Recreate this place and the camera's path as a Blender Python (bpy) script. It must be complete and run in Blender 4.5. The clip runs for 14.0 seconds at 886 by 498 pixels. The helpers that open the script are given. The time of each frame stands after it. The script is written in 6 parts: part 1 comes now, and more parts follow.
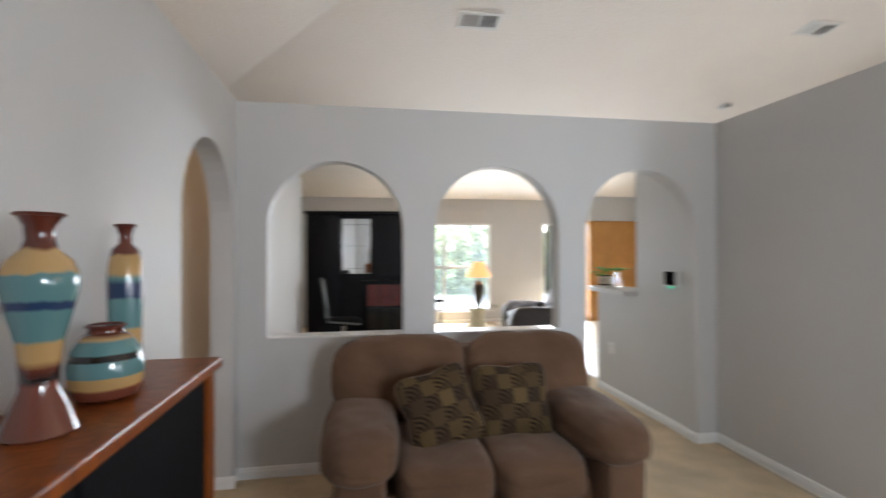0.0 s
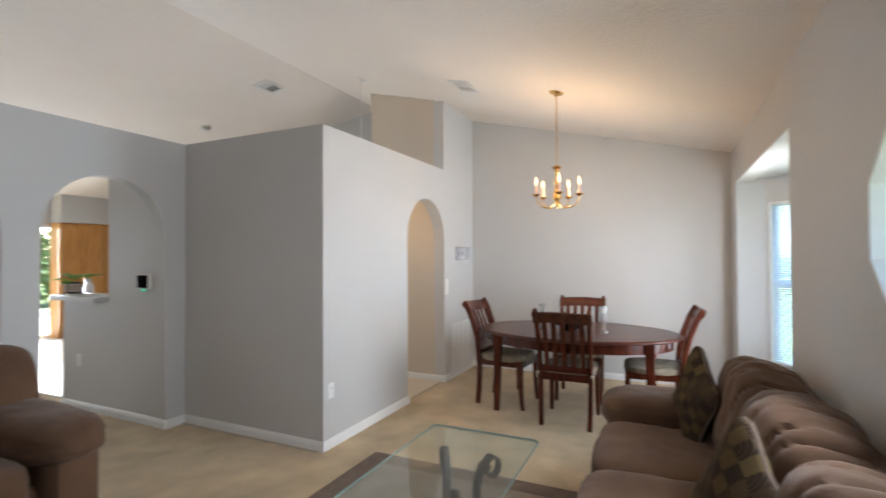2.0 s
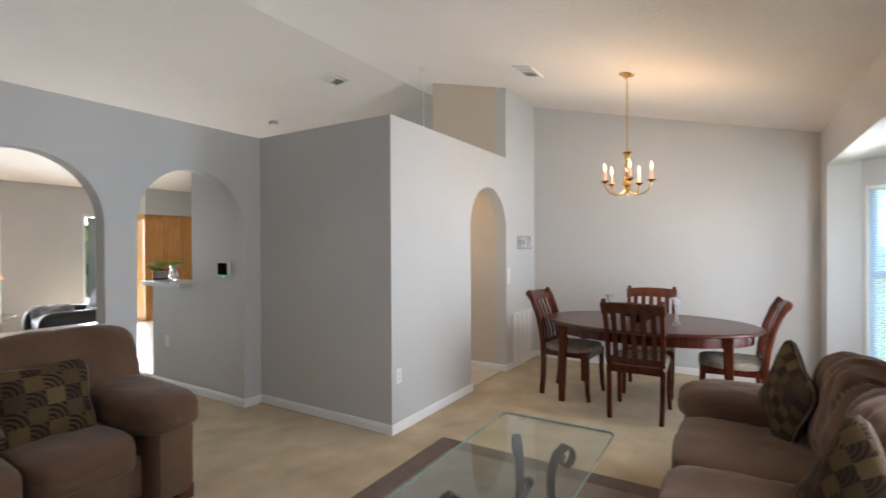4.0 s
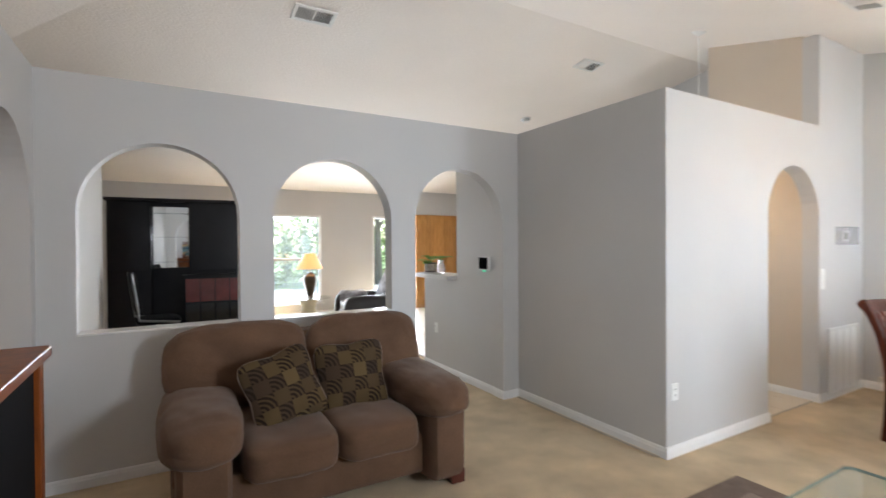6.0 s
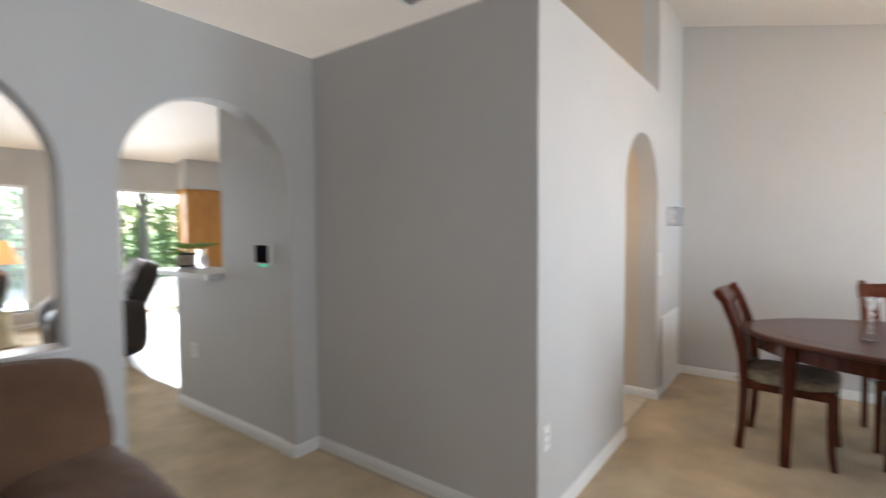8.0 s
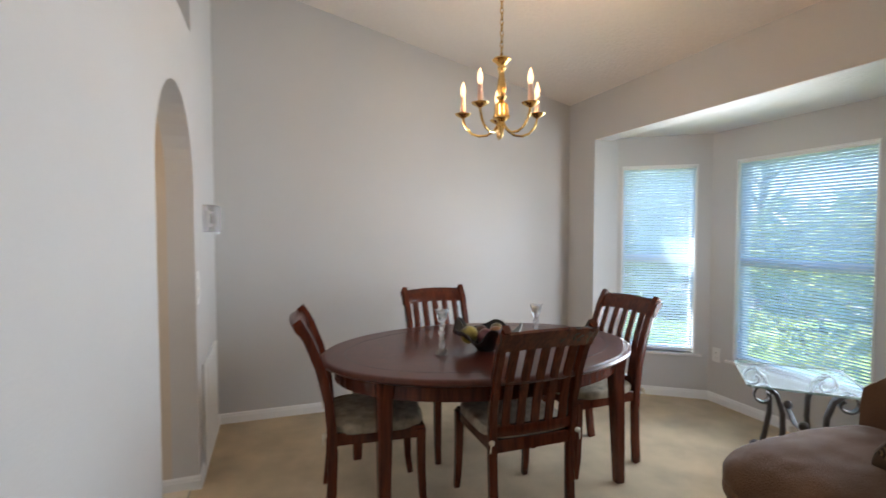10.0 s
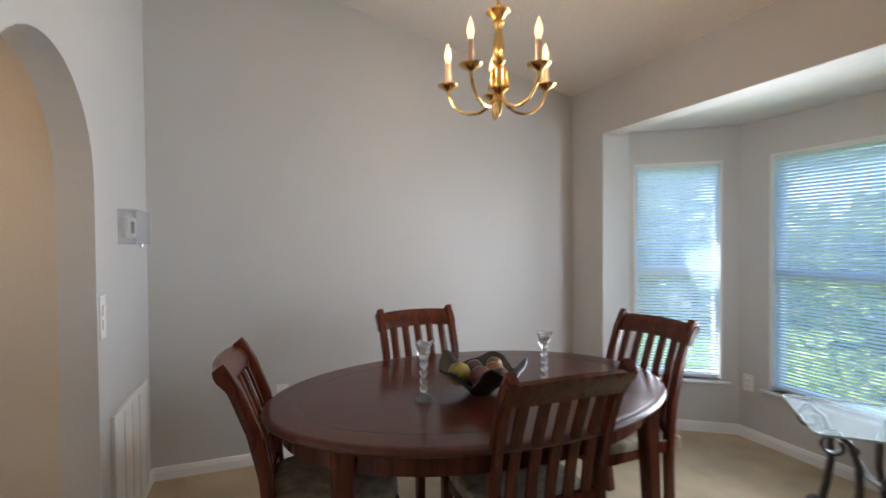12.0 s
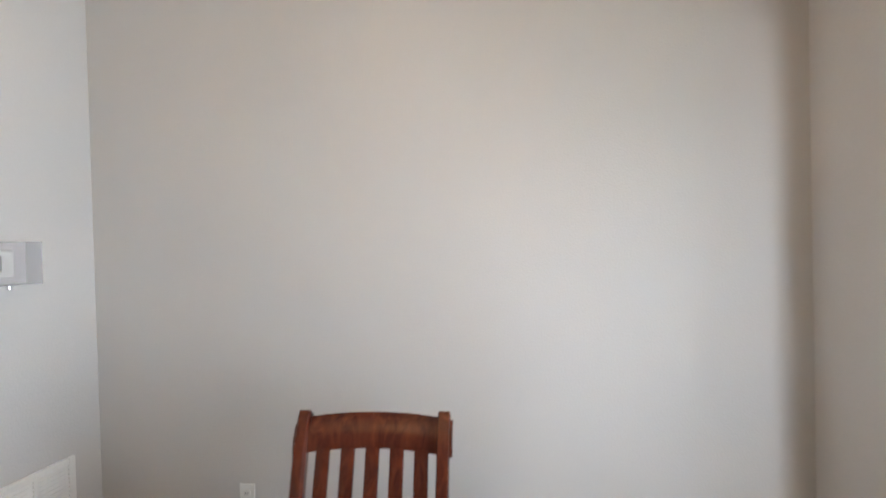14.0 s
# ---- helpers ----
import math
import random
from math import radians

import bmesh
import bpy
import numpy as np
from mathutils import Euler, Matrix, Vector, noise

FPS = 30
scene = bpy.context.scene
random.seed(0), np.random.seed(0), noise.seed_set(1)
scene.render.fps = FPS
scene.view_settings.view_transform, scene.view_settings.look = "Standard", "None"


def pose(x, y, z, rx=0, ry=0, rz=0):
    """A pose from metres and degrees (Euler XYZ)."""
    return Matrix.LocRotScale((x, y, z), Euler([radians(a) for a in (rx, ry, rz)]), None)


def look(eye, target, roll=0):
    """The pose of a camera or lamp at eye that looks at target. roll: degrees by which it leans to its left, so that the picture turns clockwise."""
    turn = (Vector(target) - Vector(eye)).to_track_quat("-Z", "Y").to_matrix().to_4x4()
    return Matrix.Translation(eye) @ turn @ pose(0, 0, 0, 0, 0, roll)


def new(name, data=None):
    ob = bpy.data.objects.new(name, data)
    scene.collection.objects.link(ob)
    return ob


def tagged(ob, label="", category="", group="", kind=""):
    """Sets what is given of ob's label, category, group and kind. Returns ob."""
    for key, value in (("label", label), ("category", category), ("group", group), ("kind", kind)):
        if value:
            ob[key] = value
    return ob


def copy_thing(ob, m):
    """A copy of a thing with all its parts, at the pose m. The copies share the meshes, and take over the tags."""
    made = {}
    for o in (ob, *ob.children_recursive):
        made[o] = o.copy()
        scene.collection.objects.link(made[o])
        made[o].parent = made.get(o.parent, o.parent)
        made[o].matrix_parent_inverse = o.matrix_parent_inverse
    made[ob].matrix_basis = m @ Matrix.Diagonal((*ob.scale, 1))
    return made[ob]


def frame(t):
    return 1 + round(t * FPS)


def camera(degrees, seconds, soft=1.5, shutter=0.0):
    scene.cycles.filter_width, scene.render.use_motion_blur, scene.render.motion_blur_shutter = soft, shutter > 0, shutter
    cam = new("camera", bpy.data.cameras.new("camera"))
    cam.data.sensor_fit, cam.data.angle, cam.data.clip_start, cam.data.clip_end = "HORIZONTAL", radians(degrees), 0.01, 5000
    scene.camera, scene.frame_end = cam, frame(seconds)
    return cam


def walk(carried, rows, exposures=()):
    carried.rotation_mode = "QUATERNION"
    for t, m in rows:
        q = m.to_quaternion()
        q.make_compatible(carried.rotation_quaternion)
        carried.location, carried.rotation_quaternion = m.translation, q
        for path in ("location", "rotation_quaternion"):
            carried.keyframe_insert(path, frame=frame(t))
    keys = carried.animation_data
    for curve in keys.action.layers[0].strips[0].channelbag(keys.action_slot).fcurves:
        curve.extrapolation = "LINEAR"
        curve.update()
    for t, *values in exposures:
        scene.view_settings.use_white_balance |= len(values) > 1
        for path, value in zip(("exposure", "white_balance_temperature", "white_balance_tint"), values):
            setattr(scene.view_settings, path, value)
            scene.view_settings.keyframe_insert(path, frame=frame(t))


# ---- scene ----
cam = camera(85.9, 14.0, 1.5, 0.5)
PATH = [
    (0, (0.562, 0.261, 1.464), (0.896, 2.233, 1.474), -0.2),
    (0.5, (0.485, 0.081, 1.449), (1.468, 1.823, 1.464), -0.3),
    (1, (0.421, -0.119, 1.447), (1.85, 1.279, 1.457), -0.3),
    (1.5, (0.409, -0.253, 1.436), (2.083, 0.841, 1.451), -0.4),
    (2, (0.409, -0.325, 1.444), (2.22, 0.524, 1.474), -0.3),
    (2.2, (0.414, -0.343, 1.429), (2.26, 0.426, 1.465), -0.3),
    (4.3, (0.345, -0.196, 1.434), (1.982, 0.954, 1.426), -0.3),
    (4.5, (0.334, -0.17, 1.433), (1.912, 1.058, 1.431), -0.3),
    (5, (0.32, -0.134, 1.437), (1.725, 1.289, 1.439), -0.4),
    (5.5, (0.341, -0.097, 1.425), (1.546, 1.498, 1.41), -0.4),
    (6, (0.412, 0.026, 1.423), (1.415, 1.756, 1.403), -0.4),
    (6.5, (0.584, 0.245, 1.422), (1.444, 2.051, 1.412), -0.4),
    (7, (0.819, 0.523, 1.417), (1.768, 2.282, 1.374), -0.5),
    (7.5, (1.042, 0.819, 1.396), (2.219, 2.435, 1.356), -0.3),
    (8, (1.338, 1.074, 1.397), (2.933, 2.277, 1.306), -0.4),
    (8.5, (1.733, 1.243, 1.388), (3.593, 1.971, 1.275), -0.4),
    (9, (2.066, 1.434, 1.357), (4.059, 1.586, 1.288), -0.3),
    (9.2, (2.190, 1.474, 1.366), (4.187, 1.415, 1.280), -0.3),
    (11.3, (2.856, 1.656, 1.432), (4.592, 0.664, 1.441), -0.4),
    (11.5, (2.905, 1.587, 1.423), (4.662, 0.632, 1.428), -0.4),
    (12, (3.085, 1.354, 1.399), (4.956, 0.649, 1.362), -0.5),
    (12.1, (3.145, 1.296, 1.400), (5.036, 0.648, 1.345), -0.5),
    (12.5, (3.395, 1.008, 1.405), (5.335, 0.528, 1.348), -0.5),
    (13, (3.744, 0.683, 1.450), (5.712, 0.341, 1.361), -0.5),
    (13.5, (4.104, 0.370, 1.451), (6.103, 0.373, 1.389), -0.7),
    (14, (4.405, 0.044, 1.509), (6.376, 0.382, 1.485), -1.5),
]
walk(cam, [(t, look(eye, target, roll)) for t, eye, target, roll in PATH], [(0, 3.15), (0.8, 3.02), (2.2, 2.84), (4.3, 2.8), (5.0, 2.92), (5.5, 3.0), (6.0, 3.2), (6.5, 3.2), (7.5, 2.95), (8.5, 2.9), (9.2, 2.8), (11.3, 2.31), (12.5, 2.45), (13.0, 2.55), (13.4, 2.65), (14, 2.82)])

# ---------- world, sun, lights ----------
SUN_EL, SUN_AZ = 61.7, 54.5
world = bpy.data.worlds.new("sky")
scene.world = world
world.use_nodes = True
wn = world.node_tree
for n in list(wn.nodes):
    wn.nodes.remove(n)
w_out = wn.nodes.new("ShaderNodeOutputWorld")
w_bg = wn.nodes.new("ShaderNodeBackground")
w_sky = wn.nodes.new("ShaderNodeTexSky")
w_sky.sky_type = "NISHITA"
w_sky.sun_disc = False
w_sky.sun_elevation = radians(SUN_EL)
w_sky.sun_rotation = radians(SUN_AZ)
w_bg.inputs["Strength"].default_value = 0.15
wn.links.new(w_sky.outputs[0], w_bg.inputs[0])
wn.links.new(w_bg.outputs[0], w_out.inputs[0])

sun = new("sun", bpy.data.lights.new("sun", "SUN"))
sun.data.energy, sun.data.angle, sun.data.color = 5.0, radians(0.5), (1.0, 0.95, 0.87)
sun.matrix_world = look((0, 0, 20), (-7.0, -5.0, 4.0))


def area(name, eye, target, w, h, power, color, spread=180):
    lamp = new(name, bpy.data.lights.new(name, "AREA"))
    lamp.data.shape, lamp.data.size, lamp.data.size_y = "RECTANGLE", w, h
    lamp.data.energy, lamp.data.color = power, color
    lamp.data.spread = radians(spread)
    lamp.matrix_world = look(eye, target)
    return lamp


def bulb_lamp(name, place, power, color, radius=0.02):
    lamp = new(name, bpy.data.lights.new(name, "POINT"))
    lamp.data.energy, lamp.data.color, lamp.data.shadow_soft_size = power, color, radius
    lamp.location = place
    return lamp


DAY, BLUE_DAY, WARM = (0.84, 0.905, 1.0), (0.84, 0.90, 1.0), (1.0, 0.62, 0.30)
area("daylight_bay", (4.79, -1.77, 1.17), (4.79, 2.0, 1.15), 0.9, 1.5, 4.7, (0.78, 0.88, 1.0), 100)
area("daylight_bay_east", (5.69, -1.475, 1.17), (4.858, -0.915, 1.15), 0.52, 1.5, 1.2, BLUE_DAY, 98)
area("daylight_bay_west", (3.905, -1.475, 1.17), (4.737, -0.915, 1.15), 0.52, 1.5, 1.8, BLUE_DAY, 98)
area("daylight_octagon", (2.19, -0.945, 1.555), (0.9, 3.0, 1.3), 0.5, 0.5, 4.0, DAY, 150)
area("daylight_family_window", (2.2, 9.74, 1.1), (2.35, 4.0, 1.2), 1.8, 1.7, 6.5, DAY, 120)
area("daylight_slider", (4.8, 9.74, 1.05), (2.0, 4.0, 1.2), 1.0, 1.9, 11.0, DAY, 120)

# ---------- materials ----------


def material(name, base, rough=0.6, metal=0.0, vary=0.06, scale=6.0, bump=0.0, bump_scale=60.0, fine=0.03, **extra):
    m = bpy.data.materials.new(name)
    m.use_nodes = True
    nt = m.node_tree
    b = nt.nodes["Principled BSDF"]
    b.inputs["Roughness"].default_value = rough
    b.inputs["Metallic"].default_value = metal
    for key, value in extra.items():
        b.inputs[key.replace("_", " ")].default_value = value
    co = nt.nodes.new("ShaderNodeTexCoord")
    n1 = nt.nodes.new("ShaderNodeTexNoise")
    n1.inputs["Scale"].default_value = scale
    n1.inputs["Detail"].default_value = 4
    n2 = nt.nodes.new("ShaderNodeTexNoise")
    n2.inputs["Scale"].default_value = bump_scale
    n2.inputs["Detail"].default_value = 5
    nt.links.new(co.outputs["Object"], n1.inputs["Vector"])
    nt.links.new(co.outputs["Object"], n2.inputs["Vector"])
    ramp = nt.nodes.new("ShaderNodeMapRange")
    ramp.inputs["From Min"].default_value, ramp.inputs["From Max"].default_value = 0.25, 0.75
    ramp.inputs["To Min"].default_value, ramp.inputs["To Max"].default_value = 1 - vary, 1 + vary
    nt.links.new(n1.outputs["Fac"], ramp.inputs["Value"])
    ramp2 = nt.nodes.new("ShaderNodeMapRange")
    ramp2.inputs["From Min"].default_value, ramp2.inputs["From Max"].default_value = 0.25, 0.75
    ramp2.inputs["To Min"].default_value, ramp2.inputs["To Max"].default_value = 1 - fine, 1 + fine
    nt.links.new(n2.outputs["Fac"], ramp2.inputs["Value"])
    mul = nt.nodes.new("ShaderNodeMath")
    mul.operation = "MULTIPLY"
    nt.links.new(ramp.outputs[0], mul.inputs[0])
    nt.links.new(ramp2.outputs[0], mul.inputs[1])
    mix = nt.nodes.new("ShaderNodeVectorMath")
    mix.operation = "SCALE"
    mix.inputs[0].default_value = base
    nt.links.new(mul.outputs[0], mix.inputs["Scale"])
    nt.links.new(mix.outputs[0], b.inputs["Base Color"])
    if bump:
        bm_ = nt.nodes.new("ShaderNodeBump")
        bm_.inputs["Strength"].default_value = bump
        bm_.inputs["Distance"].default_value = 0.01
        nt.links.new(n2.outputs["Fac"], bm_.inputs["Height"])
        nt.links.new(bm_.outputs[0], b.inputs["Normal"])
    return m


M_WALL = material("grey_wall_paint", (0.556, 0.549, 0.540), 0.55, vary=0.03, scale=1.3, bump=0.12, bump_scale=140, fine=0.015)
M_TAN = material("beige_wall_paint", (0.60, 0.52, 0.43), 0.6, vary=0.03, scale=1.3, bump=0.12, bump_scale=140)
M_CEIL = material("textured_white_ceiling", (0.85, 0.80, 0.75), 0.8, vary=0.02, scale=1.5, bump=0.6, bump_scale=45, fine=0.02)
M_TRIM = material("white_gloss_trim", (0.80, 0.80, 0.79), 0.35, vary=0.02, scale=5, fine=0.01)
M_CARPET = material("beige_carpet", (0.60, 0.475, 0.315), 0.95, vary=0.22, scale=3.4, bump=0.9, bump_scale=220, fine=0.16)
M_TILE = material("pale_floor_tile", (0.68, 0.59, 0.46), 0.3, vary=0.05, scale=4, fine=0.04)
M_GRASS = material("lawn_grass", (0.07, 0.12, 0.03), 0.9, vary=0.35, scale=2.5, bump=0.6, bump_scale=80, fine=0.3)

# ---------- mesh helpers ----------


def add_box(bm, lo, hi, bevel=0.0):
    """A box from corner lo to corner hi, its edges rounded by bevel."""
    r = bmesh.ops.create_cube(bm, size=1.0)
    c = [(a + b) / 2 for a, b in zip(lo, hi)]
    s = [abs(b - a) for a, b in zip(lo, hi)]
    for v in r["verts"]:
        v.co = Vector((c[i] + v.co[i] * s[i] for i in range(3)))
    if bevel:
        es = list({e for v in r["verts"] for e in v.link_edges})
        bmesh.ops.bevel(bm, geom=es, offset=bevel, segments=2, affect="EDGES", profile=0.5)
    return bm


def add_prism(bm, outline, axis, a, b):
    """Extrude a 2D outline (u, w) along axis ('x', 'y' or 'z') from a to b."""
    def at(u, w, d):
        return {"x": (d, u, w), "y": (u, d, w), "z": (u, w, d)}[axis]
    lo = [bm.verts.new(at(u, w, a)) for u, w in outline]
    hi = [bm.verts.new(at(u, w, b)) for u, w in outline]
    n = len(outline)
    bm.faces.new(lo)
    bm.faces.new(list(reversed(hi)))
    for i in range(n):
        bm.faces.new((lo[i], hi[i], hi[(i + 1) % n], lo[(i + 1) % n]))
    bmesh.ops.recalc_face_normals(bm, faces=bm.faces[:])
    return bm


def add_lathe(bm, profile, at=(0, 0, 0), steps=24):
    """Spin a profile of (radius, z) round the upright through at."""
    rings = []
    for r, z in profile:
        rings.append([bm.verts.new((at[0] + max(r, 1e-4) * math.cos(2 * math.pi * k / steps), at[1] + max(r, 1e-4) * math.sin(2 * math.pi * k / steps), at[2] + z)) for k in range(steps)])
    for a, b in zip(rings, rings[1:]):
        for k in range(steps):
            bm.faces.new((a[k], a[(k + 1) % steps], b[(k + 1) % steps], b[k]))
    bm.faces.new(list(reversed(rings[0])))
    bm.faces.new(rings[-1])
    return bm


def add_tube(bm, points, radius, steps=8, flat=1.0):
    """A round bar along points; radius is a number or a function of 0..1; flat squeezes it along its side."""
    pts = [Vector(p) for p in points]
    rings = []
    for i, p in enumerate(pts):
        d = (pts[min(i + 1, len(pts) - 1)] - pts[max(i - 1, 0)]).normalized()
        side = d.cross(Vector((0, 0, 1)))
        if side.length < 0.05:
            side = d.cross(Vector((0, 1, 0)))
        side.normalize()
        up = side.cross(d)
        r = radius(i / (len(pts) - 1)) if callable(radius) else radius
        rings.append([bm.verts.new(p + side * (r * flat * math.cos(2 * math.pi * k / steps)) + up * (r * math.sin(2 * math.pi * k / steps))) for k in range(steps)])
    for a, b in zip(rings, rings[1:]):
        for k in range(steps):
            bm.faces.new((a[k], b[k], b[(k + 1) % steps], a[(k + 1) % steps]))
    bm.faces.new(rings[0])
    bm.faces.new(list(reversed(rings[-1])))
    bmesh.ops.recalc_face_normals(bm, faces=bm.faces[:])
    return bm


def mesh_object(name, bm, mat, smooth=False):
    me = bpy.data.meshes.new(name)
    bm.normal_update()
    bm.to_mesh(me)
    bm.free()
    me.materials.append(mat)
    if smooth:
        me.shade_smooth()
        me.set_sharp_from_angle(angle=radians(40))
    return new(name, me)


def part(name, bm, mat, parent, label="", smooth=True):
    ob = mesh_object(name, bm, mat, smooth)
    ob.parent = parent
    if label:
        ob["label"] = label
    return ob


def structure(name, bm, mat, label, category, smooth=False):
    return tagged(mesh_object(name, bm, mat, smooth), label, category, kind="structure")


def thing(name, at, turn, label, category, group=""):
    ob = new(name)
    ob.empty_display_size = 0.1
    ob.matrix_world = pose(*at, 0, 0, turn)
    return tagged(ob, label, category, group)


def arch_strip(u0, u1, sill, top_arch, top, steps=20):
    """Outlines that fill a wall above (and below) an arched opening from u0 to u1."""
    r, c = (u1 - u0) / 2, (u0 + u1) / 2
    spring = top_arch - r
    out = []
    if sill > 0:
        out.append([(u0, 0), (u1, 0), (u1, sill), (u0, sill)])
    arc = [(c + r * math.cos(a), spring + r * math.sin(a)) for a in [math.pi * k / steps for k in range(steps + 1)]]
    out.append([(u1, top)] + [(u0, top)] + list(reversed(arc)))
    return out


# ---------- the large structure ----------
H = 2.44                      # top of the part-height walls
Y_WIN, Y_ARCH, Y_FAR = -0.96, 3.51, 9.80
X_LEFT, X_BOX, X_DIN = -0.235, 3.24, 6.285
Y_WHITE, Y_RIDGE, Z_RIDGE = 1.99, 3.45, 3.59
S_NEAR, S_FAR, S_WEST = 0.2415, 0.166, 0.20


def ceil_z(x, y):
    near = 2.53 + S_NEAR * (y - Y_WIN)
    far = Z_RIDGE - S_FAR * (y - Y_RIDGE)
    west = Z_RIDGE - S_WEST * (0.97 - x)
    return min(near, far, west)


bm = bmesh.new()
add_box(bm, (-4.8, -2.2, -0.25), (6.6, 10.0, 0.0))
structure("floor", bm, M_CARPET, "beige cut-pile carpet over the whole living and dining floor", "floor")

bm = bmesh.new()
for poly in ([[(-0.36, 0), (-0.05, 0), (-0.05, H), (-0.36, H)]], arch_strip(-0.05, 0.84, 0.90, 2.07, H), [[(0.84, 0), (1.06, 0), (1.06, H), (0.84, H)]],
             arch_strip(1.06, 1.96, 0.90, 2.065, H), [[(1.96, 0), (2.17, 0), (2.17, H), (1.96, H)]], arch_strip(2.17, 3.065, 0, 2.07, H), [[(3.065, 0), (3.37, 0), (3.37, H), (3.065, H)]]):
    for o in poly:
        add_prism(bm, o, "y", Y_ARCH, Y_ARCH + 0.13)
structure("wall_north", bm, M_WALL, "grey part-height wall with three arched openings", "wall")

bm = bmesh.new()
add_prism(bm, [(Y_WHITE, 0), (Y_ARCH, 0), (Y_ARCH, H), (Y_WHITE, H)], "x", X_BOX, X_BOX + 0.13)
structure("wall_pantry", bm, M_WALL, "grey part-height wall ending in an outside corner", "wall")

bm = bmesh.new()
xr = 5.38
add_prism(bm, [(X_BOX + 0.13, 0), (4.52, 0), (4.52, H), (X_BOX + 0.13, H)], "y", Y_WHITE, Y_WHITE + 0.13)
for o in arch_strip(4.52, xr, 0, 2.06, H):
    add_prism(bm, o, "y", Y_WHITE, Y_WHITE + 0.13)
add_prism(bm, [(xr, 0), (X_DIN + 0.13, 0), (X_DIN + 0.13, 3.25), (xr, 3.25)], "y", Y_WHITE, Y_WHITE + 0.13)
structure("wall_hall", bm, M_WALL, "pale grey wall with an arched doorway into the hall", "wall")

bm = bmesh.new()
add_prism(bm, [(Y_WHITE + 0.13, 0), (2.98, 0), (2.98, ceil_z(5, 2.98) + 0.02), (Y_WHITE + 0.13, ceil_z(5, Y_WHITE + 0.13) + 0.02)], "x", xr, xr + 0.13)
structure("wall_hall_side", bm, M_TAN, "beige hall wall rising to the vaulted ceiling", "wall")

bm = bmesh.new()
add_prism(bm, [(Y_WIN, 0), (Y_WHITE, 0), (Y_WHITE, ceil_z(6, Y_WHITE) + 0.02), (Y_WIN, ceil_z(6, Y_WIN) + 0.02)], "x", X_DIN, X_DIN + 0.13)
structure("wall_east", bm, M_WALL, "plain pale grey dining room wall under a sloping ceiling", "wall")

bm = bmesh.new()
add_prism(bm, [(Y_WIN, 0), (2.55, 0), (2.55, H), (Y_WIN, H)], "x", X_LEFT - 0.13, X_LEFT)
for o in arch_strip(2.55, 3.40, 0, 2.07, H):
    add_prism(bm, o, "x", X_LEFT - 0.13, X_LEFT)
add_prism(bm, [(3.40, 0), (Y_ARCH, 0), (Y_ARCH, H), (3.40, H)], "x", X_LEFT - 0.13, X_LEFT)
structure("wall_west", bm, M_WALL, "grey part-height wall with an arched doorway", "wall")

# window wall: octagon opening and the bay opening
BAY0, BAY1, BAY_Z, BAY_TOP = 3.67, 5.92, 2.165, 2.19
OX, OZ, OR = 2.19, 1.555, 0.32
bm = bmesh.new()
o8 = [(OX + OR / math.cos(math.pi / 8) * math.cos(math.pi / 8 + k * math.pi / 4), OZ + OR / math.cos(math.pi / 8) * math.sin(math.pi / 8 + k * math.pi / 4)) for k in range(8)]
t0, t1 = OX - 0.6, OX + 0.6
top = 2.56
yo, yi = Y_WIN - 0.16, Y_WIN
add_prism(bm, [(-4.8, 0), (t0, 0), (t0, top), (-4.8, top)], "y", yo, yi)
add_prism(bm, [(t1, 0), (BAY0, 0), (BAY0, top), (t1, top)], "y", yo, yi)
add_prism(bm, [(BAY0, BAY_Z), (BAY1, BAY_Z), (BAY1, top), (BAY0, top)], "y", yo, yi)
add_prism(bm, [(BAY1, 0), (X_DIN + 0.13, 0), (X_DIN + 0.13, top), (BAY1, top)], "y", yo, yi)
right = sorted([p for p in o8 if p[0] > OX], key=lambda p: p[1])
left = sorted([p for p in o8 if p[0] < OX], key=lambda p: p[1])
add_prism(bm, [(t1, 0), (t1, top), (OX, top), (OX, OZ + OR)] + list(reversed(right)) + [(OX, OZ - OR), (OX, 0)], "y", yo, yi)
add_prism(bm, [(t0, 0), (t0, top), (OX, top), (OX, OZ + OR)] + list(reversed(left)) + [(OX, OZ - OR), (OX, 0)], "y", yo, yi)
structure("wall_south", bm, M_WALL, "grey outside wall with an octagonal window and a bay", "wall")

# bay: plan points, angled sides with window openings
B = [(BAY1, Y_WIN - 0.16), (BAY1, -1.20), (5.495, -1.79), (4.10, -1.79), (BAY0, -1.20), (BAY0, Y_WIN - 0.16)]
WIN_Z0, WIN_Z1 = 0.378, 1.948


def wall_between(bm, p, q, spans, z1, thick=0.14):
    """A wall from p to q with its inner face on that line, window openings spans (u0, u1, z0, z1) along it."""
    p, q = Vector(p), Vector(q)
    d = (q - p).normalized()
    n = Vector((-d.y, d.x))
    cuts = [0.0]
    blocks = []
    for u0, u1, a, b in spans:
        blocks += [(cuts[-1], u0, 0, z1), (u0, u1, 0, a), (u0, u1, b, z1)]
        cuts.append(u1)
    blocks.append((cuts[-1], (q - p).length, 0, z1))
    for u0, u1, a, b in blocks:
        o = [p + d * u0, p + d * u1, p + d * u1 + n * thick, p + d * u0 + n * thick]
        add_prism(bm, [tuple(v) for v in o], "z", a, b)


